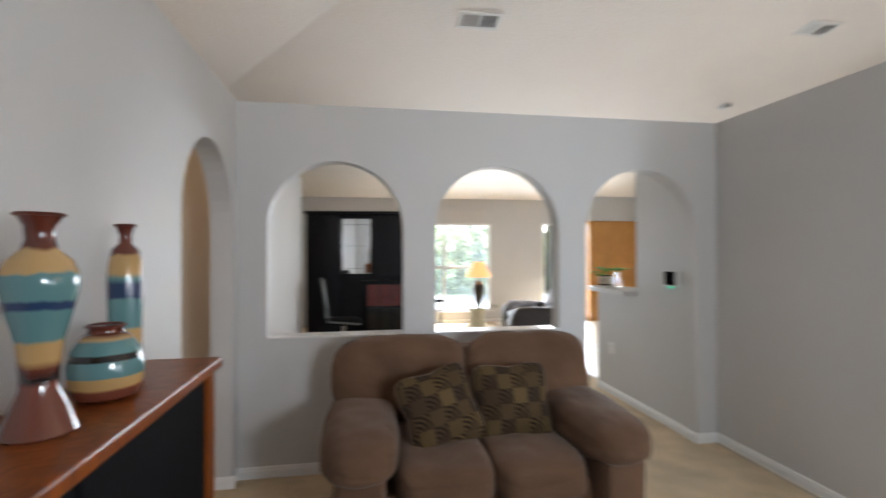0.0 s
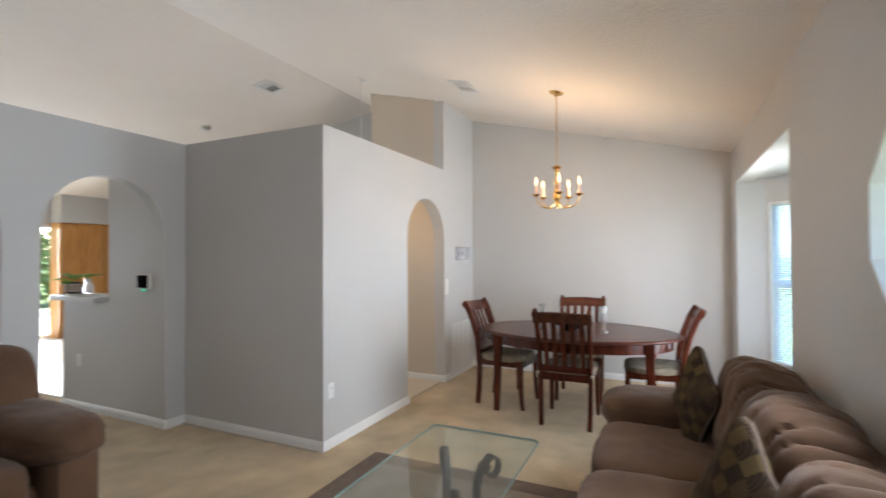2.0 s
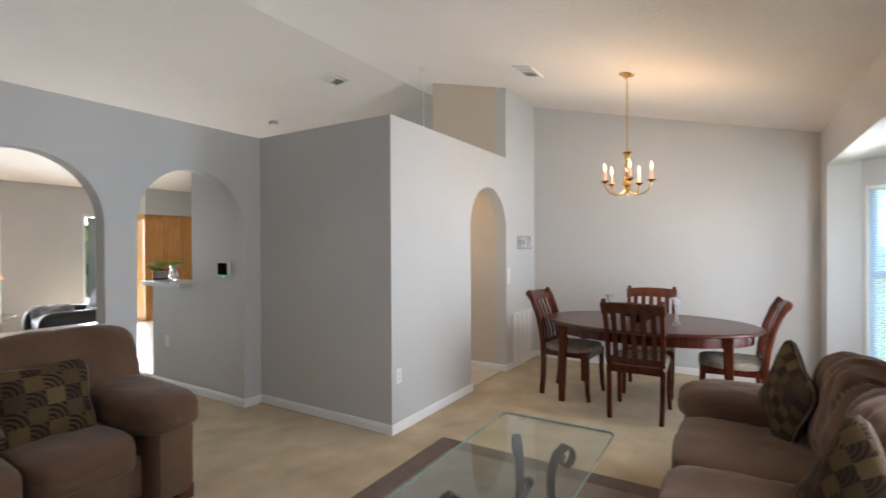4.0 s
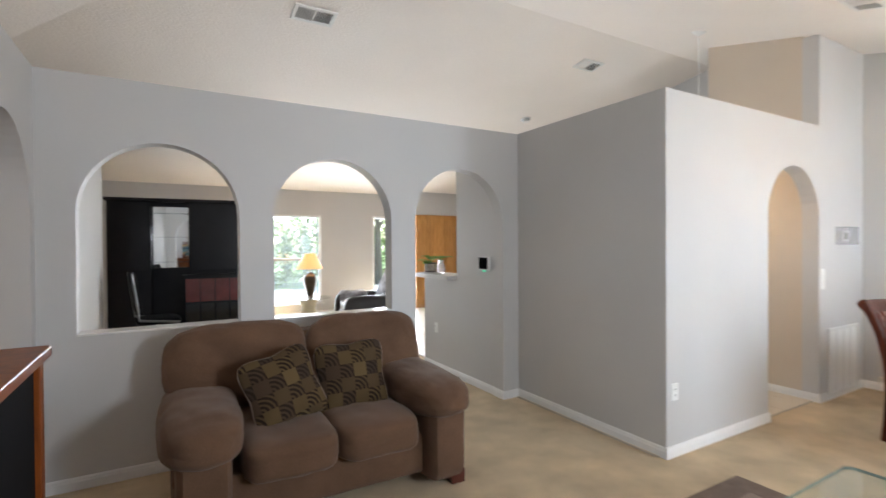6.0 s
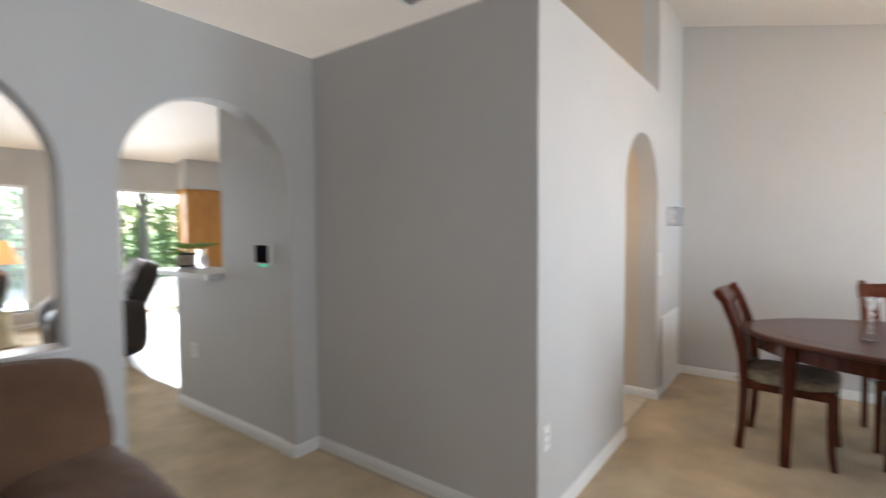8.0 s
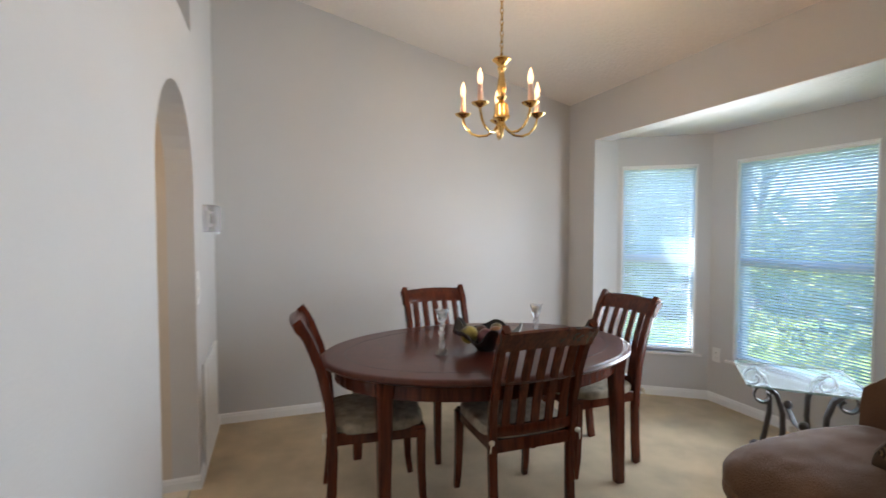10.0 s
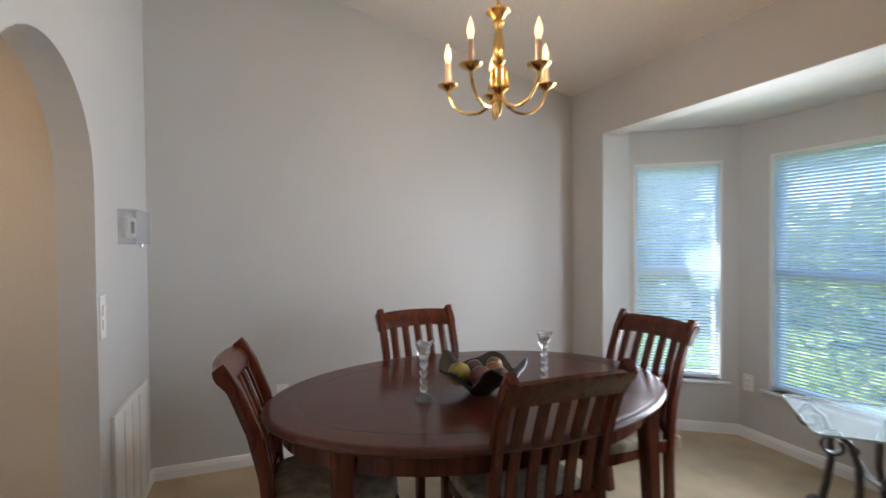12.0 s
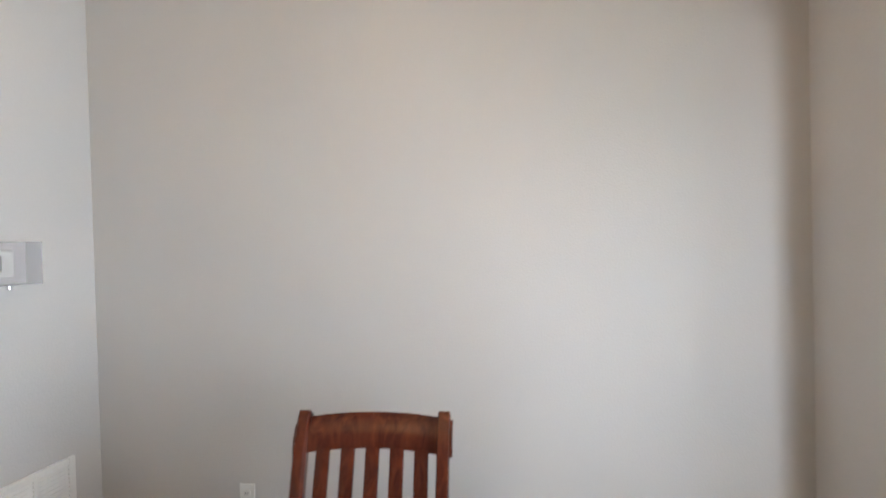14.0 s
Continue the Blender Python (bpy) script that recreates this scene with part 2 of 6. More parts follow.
side_len = (Vector(B[2]) - Vector(B[1])).length
BAY_WINDOWS = [(1, 2, 0.035, 0.622), (2, 3, 0.221, 1.147), (3, 4, side_len - 0.622, side_len - 0.035)]
for i in range(5):
    sp = [(u0, u1, WIN_Z0, WIN_Z1) for a, b, u0, u1 in BAY_WINDOWS if a == i]
    bm = bmesh.new()
    wall_between(bm, B[i], B[i + 1], sp, BAY_TOP)
    structure("wall_bay_%d" % (i + 1), bm, M_WALL, "grey bay wall with a window opening" if sp else "narrow grey return wall of the bay", "wall")
bm = bmesh.new()
add_prism(bm, [(BAY0 - 0.05, Y_WIN - 0.16)] + [(BAY0 - 0.1, -1.3), (4.0, -1.95), (5.56, -1.95), (BAY1 + 0.1, -1.3), (BAY1 + 0.05, Y_WIN - 0.16)], "z", BAY_TOP, BAY_TOP + 0.1)
add_box(bm, (BAY0, Y_WIN - 0.16, BAY_Z - 0.004), (BAY1, Y_WIN - 0.002, BAY_Z - 0.0005))
structure("ceiling_bay", bm, M_CEIL, "white textured bay ceiling", "ceiling")

# kitchen stub wall and half wall
X_K = 3.075
bm = bmesh.new()
add_prism(bm, [(Y_ARCH + 0.13, 0), (4.33, 0), (4.33, H), (Y_ARCH + 0.13, H)], "x", X_K, X_K + 0.13)
add_prism(bm, [(4.33, 0), (5.06, 0), (5.06, 1.04), (4.33, 1.04)], "x", X_K, X_K + 0.13)
structure("wall_kitchen", bm, M_WALL, "grey wall stepping down to a breakfast bar half wall", "wall")

# far wall with window and sliding door openings
FW0, FW1, FZ0, FZ1 = 1.25, 3.17, 0.24, 2.03
SD0, SD1, SDZ = 4.30, 5.36, 2.05
bm = bmesh.new()
for o in ([(-4.8, 0), (FW0, 0), (FW0, 2.6), (-4.8, 2.6)], [(FW0, 0), (FW1, 0), (FW1, FZ0), (FW0, FZ0)], [(FW0, FZ1), (FW1, FZ1), (FW1, 2.6), (FW0, 2.6)],
          [(FW1, 0), (SD0, 0), (SD0, 2.6), (FW1, 2.6)], [(SD0, SDZ), (SD1, SDZ), (SD1, 2.6), (SD0, 2.6)], [(SD1, 0), (6.6, 0), (6.6, 2.6), (SD1, 2.6)]):
    add_prism(bm, o, "y", Y_FAR, Y_FAR + 0.16)
structure("wall_far", bm, M_WALL, "pale grey family room wall with a wide window and sliding door", "wall")

X_E = X_DIN
bm = bmesh.new()
add_box(bm, (-4.8, Y_WIN, 0), (-4.64, Y_FAR, 2.6))
structure("wall_far_west", bm, M_WALL, "grey outside wall of the far rooms", "wall")
bm = bmesh.new()
add_prism(bm, [(Y_WHITE + 0.13, 0), (Y_FAR, 0), (Y_FAR, 2.6), (Y_RIDGE, 3.65), (Y_WHITE + 0.13, 3.32)], "x", X_E, X_E + 0.13)
structure("wall_far_east", bm, M_WALL, "grey gable wall of the kitchen", "wall")
bm = bmesh.new()
add_box(bm, (-4.64, 2.2, 0), (X_LEFT - 1.3, 2.33, H))
structure("wall_west_hall", bm, M_TAN, "beige wall of the side hall", "wall")

# vaulted ceiling: near slope, far slope, west hip
bm = bmesh.new()
XW = -4.8
def cv(x, y, z): return bm.verts.new((x, y, z))
ridge_w = (0.97, Y_RIDGE)
zb = 2.53
xw_near = 0.97 - (Z_RIDGE - zb) / S_WEST
yfar_b = Y_FAR + 0.2
zf = Z_RIDGE - S_FAR * (yfar_b - Y_RIDGE)
xw_far = 0.97 - (Z_RIDGE - zf) / S_WEST
ys = Y_WIN - 0.02
zs = 2.53 - 0.02 * S_NEAR
R0, R1 = cv(0.97, Y_RIDGE, Z_RIDGE), cv(X_E + 0.2, Y_RIDGE, Z_RIDGE)
S0, S1 = cv(xw_near, ys, zs), cv(X_E + 0.2, ys, zs)
F0, F1 = cv(xw_far, yfar_b, zf), cv(X_E + 0.2, yfar_b, zf)
bm.faces.new((S0, S1, R1, R0))
bm.faces.new((R0, R1, F1, F0))
bm.faces.new((S0, R0, F0))
ret = bmesh.ops.extrude_face_region(bm, geom=bm.faces[:])
for v in [g for g in ret["geom"] if isinstance(g, bmesh.types.BMVert)]:
    v.co.z += 0.15
bmesh.ops.recalc_face_normals(bm, faces=bm.faces[:])
structure("ceiling", bm, M_CEIL, "white knockdown-textured vaulted ceiling", "ceiling")

bm = bmesh.new()
add_box(bm, (-400, -400, -0.6), (400, 400, -0.3))
structure("ground", bm, M_GRASS, "mown green lawn round the house", "ground")

# ---------- more materials ----------


def wood(name, base, dark, rough=0.25, scale=1.0, coat=0.3):
    m = bpy.data.materials.new(name)
    m.use_nodes = True
    nt = m.node_tree
    b = nt.nodes["Principled BSDF"]
    b.inputs["Roughness"].default_value = rough
    b.inputs["Coat Weight"].default_value = coat
    b.inputs["Coat Roughness"].default_value = 0.12
    b.inputs["Specular IOR Level"].default_value = 0.3
    co = nt.nodes.new("ShaderNodeTexCoord")
    mp = nt.nodes.new("ShaderNodeMapping")
    mp.inputs["Scale"].default_value = (14 * scale, 14 * scale, 1.6 * scale)
    nz = nt.nodes.new("ShaderNodeTexNoise")
    nz.inputs["Scale"].default_value = 2.2
    nz.inputs["Detail"].default_value = 8
    nz.inputs["Distortion"].default_value = 1.2
    ramp = nt.nodes.new("ShaderNodeValToRGB")
    ramp.color_ramp.elements[0].position, ramp.color_ramp.elements[0].color = 0.3, (*dark, 1)
    ramp.color_ramp.elements[1].position, ramp.color_ramp.elements[1].color = 0.72, (*base, 1)
    nt.links.new(co.outputs["Object"], mp.inputs[0])
    nt.links.new(mp.outputs[0], nz.inputs["Vector"])
    nt.links.new(nz.outputs["Fac"], ramp.inputs[0])
    nt.links.new(ramp.outputs[0], b.inputs["Base Color"])
    bp = nt.nodes.new("ShaderNodeBump")
    bp.inputs["Strength"].default_value = 0.04
    nt.links.new(nz.outputs["Fac"], bp.inputs["Height"])
    nt.links.new(bp.outputs[0], b.inputs["Normal"])
    return m


def glowing(name, color, strength):
    m = bpy.data.materials.new(name)
    m.use_nodes = True
    b = m.node_tree.nodes["Principled BSDF"]
    b.inputs["Base Color"].default_value = (*color, 1)
    b.inputs["Emission Color"].default_value = (*color, 1)
    b.inputs["Emission Strength"].default_value = strength
    return m


def glass(name, tint, rough=0.0, thin=True, gloss=0.45):
    m = bpy.data.materials.new(name)
    m.use_nodes = True
    nt = m.node_tree
    b = nt.nodes["Principled BSDF"]
    if thin:
        out = nt.nodes["Material Output"]
        tr = nt.nodes.new("ShaderNodeBsdfTransparent")
        tr.inputs[0].default_value = (*tint, 1)
        gl = nt.nodes.new("ShaderNodeBsdfGlossy")
        gl.inputs["Roughness"].default_value = 0.02
        lw = nt.nodes.new("ShaderNodeLayerWeight")
        lw.inputs["Blend"].default_value = 0.5
        pw = nt.nodes.new("ShaderNodeMath")
        pw.operation = "POWER"
        pw.inputs[1].default_value = 4.5
        fr = nt.nodes.new("ShaderNodeMath")
        fr.operation = "MULTIPLY_ADD"
        fr.inputs[1].default_value, fr.inputs[2].default_value = gloss, 0.02
        nt.links.new(lw.outputs["Facing"], pw.inputs[0])
        nt.links.new(pw.outputs[0], fr.inputs[0])
        mx = nt.nodes.new("ShaderNodeMixShader")
        nt.links.new(fr.outputs[0], mx.inputs[0])
        nt.links.new(tr.outputs[0], mx.inputs[1])
        nt.links.new(gl.outputs[0], mx.inputs[2])
        nt.links.new(mx.outputs[0], out.inputs["Surface"])
    else:
        b.inputs["Base Color"].default_value = (*tint, 1)
        # The remaining white diffuse share paints in the crystal's bright sparkle.
        b.inputs["Transmission Weight"].default_value = 0.80
        b.inputs["Roughness"].default_value = rough
        b.inputs["IOR"].default_value = 1.5
    return m


def banded(name, stops, rough=0.15, wave=0.03):
    """Glaze in bands up a pot; stops are (height 0..1, colour)."""
    m = bpy.data.materials.new(name)
    m.use_nodes = True
    nt = m.node_tree
    b = nt.nodes["Principled BSDF"]
    b.inputs["Roughness"].default_value = rough
    b.inputs["Coat Weight"].default_value = 0.5
    co = nt.nodes.new("ShaderNodeTexCoord")
    sep = nt.nodes.new("ShaderNodeSeparateXYZ")
    nz = nt.nodes.new("ShaderNodeTexNoise")
    nz.inputs["Scale"].default_value = 3.5
    nz.inputs["Detail"].default_value = 4
    nt.links.new(co.outputs["Generated"], sep.inputs[0])
    nt.links.new(co.outputs["Generated"], nz.inputs["Vector"])
    ma = nt.nodes.new("ShaderNodeMath")
    ma.operation = "MULTIPLY_ADD"
    ma.inputs[1].default_value = wave * 2
    ma.inputs[2].default_value = -wave
    nt.links.new(nz.outputs["Fac"], ma.inputs[0])
    ad = nt.nodes.new("ShaderNodeMath")
    nt.links.new(sep.outputs["Z"], ad.inputs[0])
    nt.links.new(ma.outputs[0], ad.inputs[1])
    ramp = nt.nodes.new("ShaderNodeValToRGB")
    els = ramp.color_ramp.elements
    while len(els) < len(stops):
        els.new(0.5)
    for e, (p, c) in zip(els, stops):
        e.position, e.color = p, (*c, 1)
    nt.links.new(ad.outputs[0], ramp.inputs[0])
    nt.links.new(ramp.outputs[0], b.inputs["Base Color"])
    return m


def patchwork(name, pitch=12.5, shade=1.0):
    """Woven cushion cover: gold, tan and dark brown squares with swirling dark lines."""
    m = bpy.data.materials.new(name)
    m.use_nodes = True
    nt = m.node_tree
    b = nt.nodes["Principled BSDF"]
    b.inputs["Roughness"].default_value = 0.85
    b.inputs["Specular IOR Level"].default_value = 0.12
    co = nt.nodes.new("ShaderNodeTexCoord")
    mp = nt.nodes.new("ShaderNodeMapping")
    mp.inputs["Scale"].default_value = (pitch, pitch, 0.4)
    nt.links.new(co.outputs["Object"], mp.inputs[0])
    cell = nt.nodes.new("ShaderNodeVectorMath")
    cell.operation = "FLOOR"
    nt.links.new(mp.outputs[0], cell.inputs[0])
    vo = nt.nodes.new("ShaderNodeTexWhiteNoise")
    vo.noise_dimensions = "2D"
    nt.links.new(cell.outputs[0], vo.inputs["Vector"])
    sep = nt.nodes.new("ShaderNodeSeparateColor")
    nt.links.new(vo.outputs["Color"], sep.inputs[0])
    ramp = nt.nodes.new("ShaderNodeValToRGB")
    ramp.color_ramp.interpolation = "CONSTANT"
    els = ramp.color_ramp.elements
    for _ in range(3):
        els.new(0.5)
    for e, (p, c) in zip(els, [(0.0, (0.115, 0.076, 0.035)), (0.30, (0.075, 0.048, 0.030)), (0.46, (0.092, 0.060, 0.031)), (0.66, (0.140, 0.096, 0.043)), (0.88, (0.055, 0.038, 0.028))]):
        e.position, e.color = p, (*[v * shade for v in c], 1)
    nt.links.new(sep.outputs[0], ramp.inputs[0])
    frac = nt.nodes.new("ShaderNodeVectorMath")
    frac.operation = "FRACTION"
    nt.links.new(mp.outputs[0], frac.inputs[0])
    flat = nt.nodes.new("ShaderNodeVectorMath")
    flat.operation = "MULTIPLY"
    flat.inputs[1].default_value = (1, 1, 0)
    nt.links.new(frac.outputs[0], flat.inputs[0])
    ray = nt.nodes.new("ShaderNodeVectorMath")
    ray.operation = "LENGTH"
    nt.links.new(flat.outputs[0], ray.inputs[0])
    turns = nt.nodes.new("ShaderNodeMath")
    turns.operation = "MULTIPLY"
    turns.inputs[1].default_value = 21.0
    nt.links.new(ray.outputs["Value"], turns.inputs[0])
    wave = nt.nodes.new("ShaderNodeMath")
    wave.operation = "SINE"
    nt.links.new(turns.outputs[0], wave.inputs[0])
    th = nt.nodes.new("ShaderNodeMath")
    th.operation = "GREATER_THAN"
    th.inputs[1].default_value = -0.1
    nt.links.new(wave.outputs[0], th.inputs[0])
    gate = nt.nodes.new("ShaderNodeMath")
    gate.operation = "GREATER_THAN"
    gate.inputs[1].default_value = 0.5
    rank = nt.nodes.new("ShaderNodeVectorMath")
    rank.operation = "DOT_PRODUCT"
    rank.inputs[1].default_value = (0.5, 0.5, 0)
    nt.links.new(cell.outputs[0], rank.inputs[0])
    odd = nt.nodes.new("ShaderNodeMath")
    odd.operation = "FRACT"
    nt.links.new(rank.outputs["Value"], odd.inputs[0])
    odd_or_chance = nt.nodes.new("ShaderNodeMath")
    odd_or_chance.operation = "MULTIPLY_ADD"
    odd_or_chance.inputs[1].default_value = 0.35
    nt.links.new(sep.outputs[1], odd_or_chance.inputs[0])
    nt.links.new(odd.outputs[0], odd_or_chance.inputs[2])
    nt.links.new(odd_or_chance.outputs[0], gate.inputs[0])
    both = nt.nodes.new("ShaderNodeMath")
    both.operation = "MULTIPLY"
    nt.links.new(th.outputs[0], both.inputs[0])
    nt.links.new(gate.outputs[0], both.inputs[1])
    mix = nt.nodes.new("ShaderNodeMix")
    mix.data_type = "RGBA"
    mix.inputs["B"].default_value = (0.026, 0.017, 0.012, 1)
    nt.links.new(both.outputs[0], mix.inputs["Factor"])
    nt.links.new(ramp.outputs[0], mix.inputs["A"])
    nt.links.new(mix.outputs["Result"], b.inputs["Base Color"])
    nz = nt.nodes.new("ShaderNodeTexNoise")
    nz.inputs["Scale"].default_value = 400
    bp = nt.nodes.new("ShaderNodeBump")
    bp.inputs["Strength"].default_value = 0.3
    bp.inputs["Distance"].default_value = 0.002
    nt.links.new(co.outputs["Object"], nz.inputs["Vector"])
    nt.links.new(nz.outputs["Fac"], bp.inputs["Height"])
    nt.links.new(bp.outputs[0], b.inputs["Normal"])
    return m


def slat_plastic(name):
    m = bpy.data.materials.new(name)
    m.use_nodes = True
    nt = m.node_tree
    out = nt.nodes["Material Output"]
    d = nt.nodes["Principled BSDF"]
    # White plastic; the blue in both colours stands in for skylight.
    d.inputs["Base Color"].default_value = (0.74, 0.80, 0.87, 1)
    d.inputs["Roughness"].default_value = 0.4
    t = nt.nodes.new("ShaderNodeBsdfTranslucent")
    t.inputs[0].default_value = (0.78, 0.89, 1.0, 1)
    mx = nt.nodes.new("ShaderNodeMixShader")
    mx.inputs[0].default_value = 0.58
    nt.links.new(d.outputs[0], mx.inputs[1])
    nt.links.new(t.outputs[0], mx.inputs[2])
    nt.links.new(mx.outputs[0], out.inputs["Surface"])
    return m


M_SUEDE = material("brown_microfibre", (0.126, 0.071, 0.043), 0.9, vary=0.26, scale=4.2, bump=0.25, bump_scale=160, fine=0.12, Sheen_Weight=0.16, Sheen_Roughness=0.45, Specular_IOR_Level=0.2)
M_CHERRY = wood("cherry_wood", (0.120, 0.026, 0.011), (0.042, 0.009, 0.005), 0.24, 1.0, 0.14)
M_TOP = wood("cherry_table_top", (0.09, 0.022, 0.012), (0.052, 0.013, 0.008), 0.28, 0.7, 0.14)
M_INLAY = material("dark_inlay", (0.02, 0.008, 0.006), 0.3)
M_SEAT = material("printed_seat_fabric", (0.30, 0.25, 0.18), 0.9, vary=0.45, scale=22, bump=0.2, bump_scale=300, fine=0.15)
M_TIE = material("cream_cotton_tie", (0.6, 0.54, 0.42), 0.9, vary=0.1, scale=40)
M_BRASS = material("polished_brass", (0.78, 0.52, 0.20), 0.16, 1.0, vary=0.06, scale=20, fine=0.02)
M_CANDLE = material("pink_candle_sleeve", (0.80, 0.56, 0.45), 0.5, vary=0.04, scale=20)
M_BULB = glowing("lit_bulb", (1.0, 0.62, 0.29), 0.5)
M_IRON = material("bronze_wrought_iron", (0.05, 0.04, 0.035), 0.5, 0.6, vary=0.25, scale=25, bump=0.3, bump_scale=120, fine=0.1)
M_GLASS = glass("clear_window_glass", (0.95, 0.97, 0.97))
M_GREENGLASS = glass("green_table_glass", (0.93, 0.97, 0.95), gloss=0.95)
M_BLUEGLASS = glass("bluish_table_glass", (0.84, 0.93, 0.95), gloss=0.07)
M_EDGE = material("glass_edge_green", (0.20, 0.27, 0.24), 0.1, vary=0.1, scale=8)
M_CRYSTAL = glass("cut_crystal", (0.97, 0.98, 1.0), 0.0, False)
M_RUG = material("brown_rug_pile", (0.30, 0.24, 0.19), 0.95, vary=0.18, scale=9, bump=0.8, bump_scale=260, fine=0.2)
M_RUGB = material("dark_rug_border", (0.19, 0.14, 0.11), 0.95, vary=0.2, scale=12, bump=0.8, bump_scale=260, fine=0.2)
M_BLACK = material("black_lacquer", (0.010, 0.010, 0.012), 0.22, vary=0.15, scale=4, fine=0.05, Specular_IOR_Level=0.22)
M_RED = material("dark_red_panel", (0.09, 0.014, 0.014), 0.2, vary=0.2, scale=5, Coat_Weight=0.4)
M_SCREEN = material("dark_screen", (0.008, 0.008, 0.010), 0.08, vary=0.05)
M_MIRROR = material("silvered_mirror", (0.75, 0.77, 0.78), 0.03, 1.0, vary=0.01)
M_CHROME = material("chrome", (0.75, 0.75, 0.76), 0.12, 1.0, vary=0.03)
M_GREYMETAL = material("grey_brushed_metal", (0.16, 0.17, 0.17), 0.4, 0.7, vary=0.1, scale=20)
M_LEATHER = material("dark_brown_leather", (0.020, 0.014, 0.013), 0.38, vary=0.25, scale=8, bump=0.25, bump_scale=120)
M_THROW = material("patterned_grey_throw", (0.46, 0.45, 0.48), 0.9, vary=0.75, scale=9, bump=0.3, bump_scale=200, fine=0.2)
M_OAK = wood("honey_oak", (0.62, 0.32, 0.10), (0.45, 0.20, 0.055), 0.4, 0.8, 0.2)
M_OAKTOP = wood("chestnut_cabinet_top", (0.29, 0.078, 0.014), (0.15, 0.036, 0.008), 0.36, 0.8, 0.08)
M_CLOTH = material("black_speaker_cloth", (0.007, 0.007, 0.008), 0.95, vary=0.3, scale=60, bump=0.4, bump_scale=400, fine=0.2, Specular_IOR_Level=0.1)
M_COUNTER = material("speckled_pale_laminate", (0.58, 0.57, 0.55), 0.35, vary=0.08, scale=60, fine=0.1)
M_PLASTIC = material("white_plastic", (0.78, 0.78, 0.76), 0.4, vary=0.02, scale=10)
M_CLEAR = glass("clear_plastic_cover", (0.93, 0.93, 0.94))
mc = M_CLEAR.node_tree
mc_mix = mc.nodes.new("ShaderNodeMixShader")
mc_dif = mc.nodes.new("ShaderNodeBsdfDiffuse")
mc_dif.inputs[0].default_value = (0.58, 0.58, 0.59, 1)
mc_mix.inputs[0].default_value = 0.2
mc_old = mc.nodes["Material Output"].inputs["Surface"].links[0].from_socket
mc.links.new(mc_old, mc_mix.inputs[1])
mc.links.new(mc_dif.outputs[0], mc_mix.inputs[2])
mc.links.new(mc_mix.outputs[0], mc.nodes["Material Output"].inputs["Surface"])
M_LCD = material("grey_display", (0.16, 0.17, 0.16), 0.2)
M_GREENLED = glowing("green_led", (0.05, 0.9, 0.6), 0.1)
M_SHADE = glowing("lit_cream_shade", (0.68, 0.41, 0.21), 0.07)
M_LAMPBODY = material("bronze_lamp_glaze", (0.055, 0.042, 0.028), 0.35, 0.2, vary=0.35, scale=9)
M_STONE = material("sandstone_pedestal", (0.55, 0.48, 0.33), 0.8, vary=0.12, scale=9, bump=0.4, bump_scale=90)
M_LEAF = material("plant_leaf", (0.12, 0.25, 0.045), 0.5, vary=0.3, scale=14, Subsurface_Weight=0.0)
M_POT = material("cream_woven_pot", (0.46, 0.38, 0.31), 0.6, vary=0.4, scale=40, bump=0.4, bump_scale=120)
M_BOWL = material("pewter_glaze", (0.026, 0.025, 0.026), 0.25, 0.3, vary=0.3, scale=9, bump=0.15, bump_scale=60)
M_VENT = material("white_enamel_vent", (0.74, 0.74, 0.72), 0.4, vary=0.03, scale=9)
M_VDARK = material("dark_duct", (0.17, 0.17, 0.17), 0.9)
M_SLAT = slat_plastic("white_blind_slat")
M_SILL = material("white_marble_sill", (0.74, 0.73, 0.71), 0.25, vary=0.08, scale=7)
M_BARK = material("tree_bark", (0.10, 0.075, 0.055), 0.9, vary=0.3, scale=9, bump=0.8, bump_scale=30, fine=0.2)
M_TREELEAF = material("tree_foliage", (0.12, 0.20, 0.05), 0.6, vary=0.4, scale=0.9, fine=0.2)
M_HEDGE = material("hedge_foliage", (0.19, 0.26, 0.10), 0.6, vary=0.4, scale=1.6, fine=0.2)
# Patio roof's shade is put into this darker colour, cutting bounce indoors.
M_CONC = material("concrete_in_shade", (0.22, 0.217, 0.207), 0.85, vary=0.08, scale=1.3, bump=0.2, bump_scale=60)
M_ASPHALT = material("worn_asphalt", (0.10, 0.105, 0.11), 0.9, vary=0.15, scale=1.5, bump=0.3, bump_scale=90, fine=0.1)


def let_light_through(m, tint, share):
    """Mixes a translucent layer into a leaf or screen material."""
    nt = m.node_tree
    out = nt.nodes["Material Output"]
    old = out.inputs["Surface"].links[0].from_socket
    tl = nt.nodes.new("ShaderNodeBsdfTranslucent")
    tl.inputs[0].default_value = (*tint, 1)
    mx = nt.nodes.new("ShaderNodeMixShader")
    mx.inputs[0].default_value = share
    nt.links.new(old, mx.inputs[1])
    nt.links.new(tl.outputs[0], mx.inputs[2])
    nt.links.new(mx.outputs[0], out.inputs["Surface"])


let_light_through(M_TREELEAF, (0.30, 0.40, 0.14), 0.45)
let_light_through(M_HEDGE, (0.36, 0.42, 0.20), 0.45)
let_light_through(M_LEAF, (0.25, 0.45, 0.08), 0.3)
# Plain sheet for the screen; its painted haze softens the garden's contrast.
M_SCREENMESH = glass("insect_screen_mesh", (0.82, 0.84, 0.86), gloss=0.0)
let_light_through(M_SCREENMESH, (0.75, 0.80, 0.84), 0.05)
M_TERRA = wood("red_brown_foot", (0.12, 0.03, 0.02), (0.07, 0.018, 0.012), 0.35)

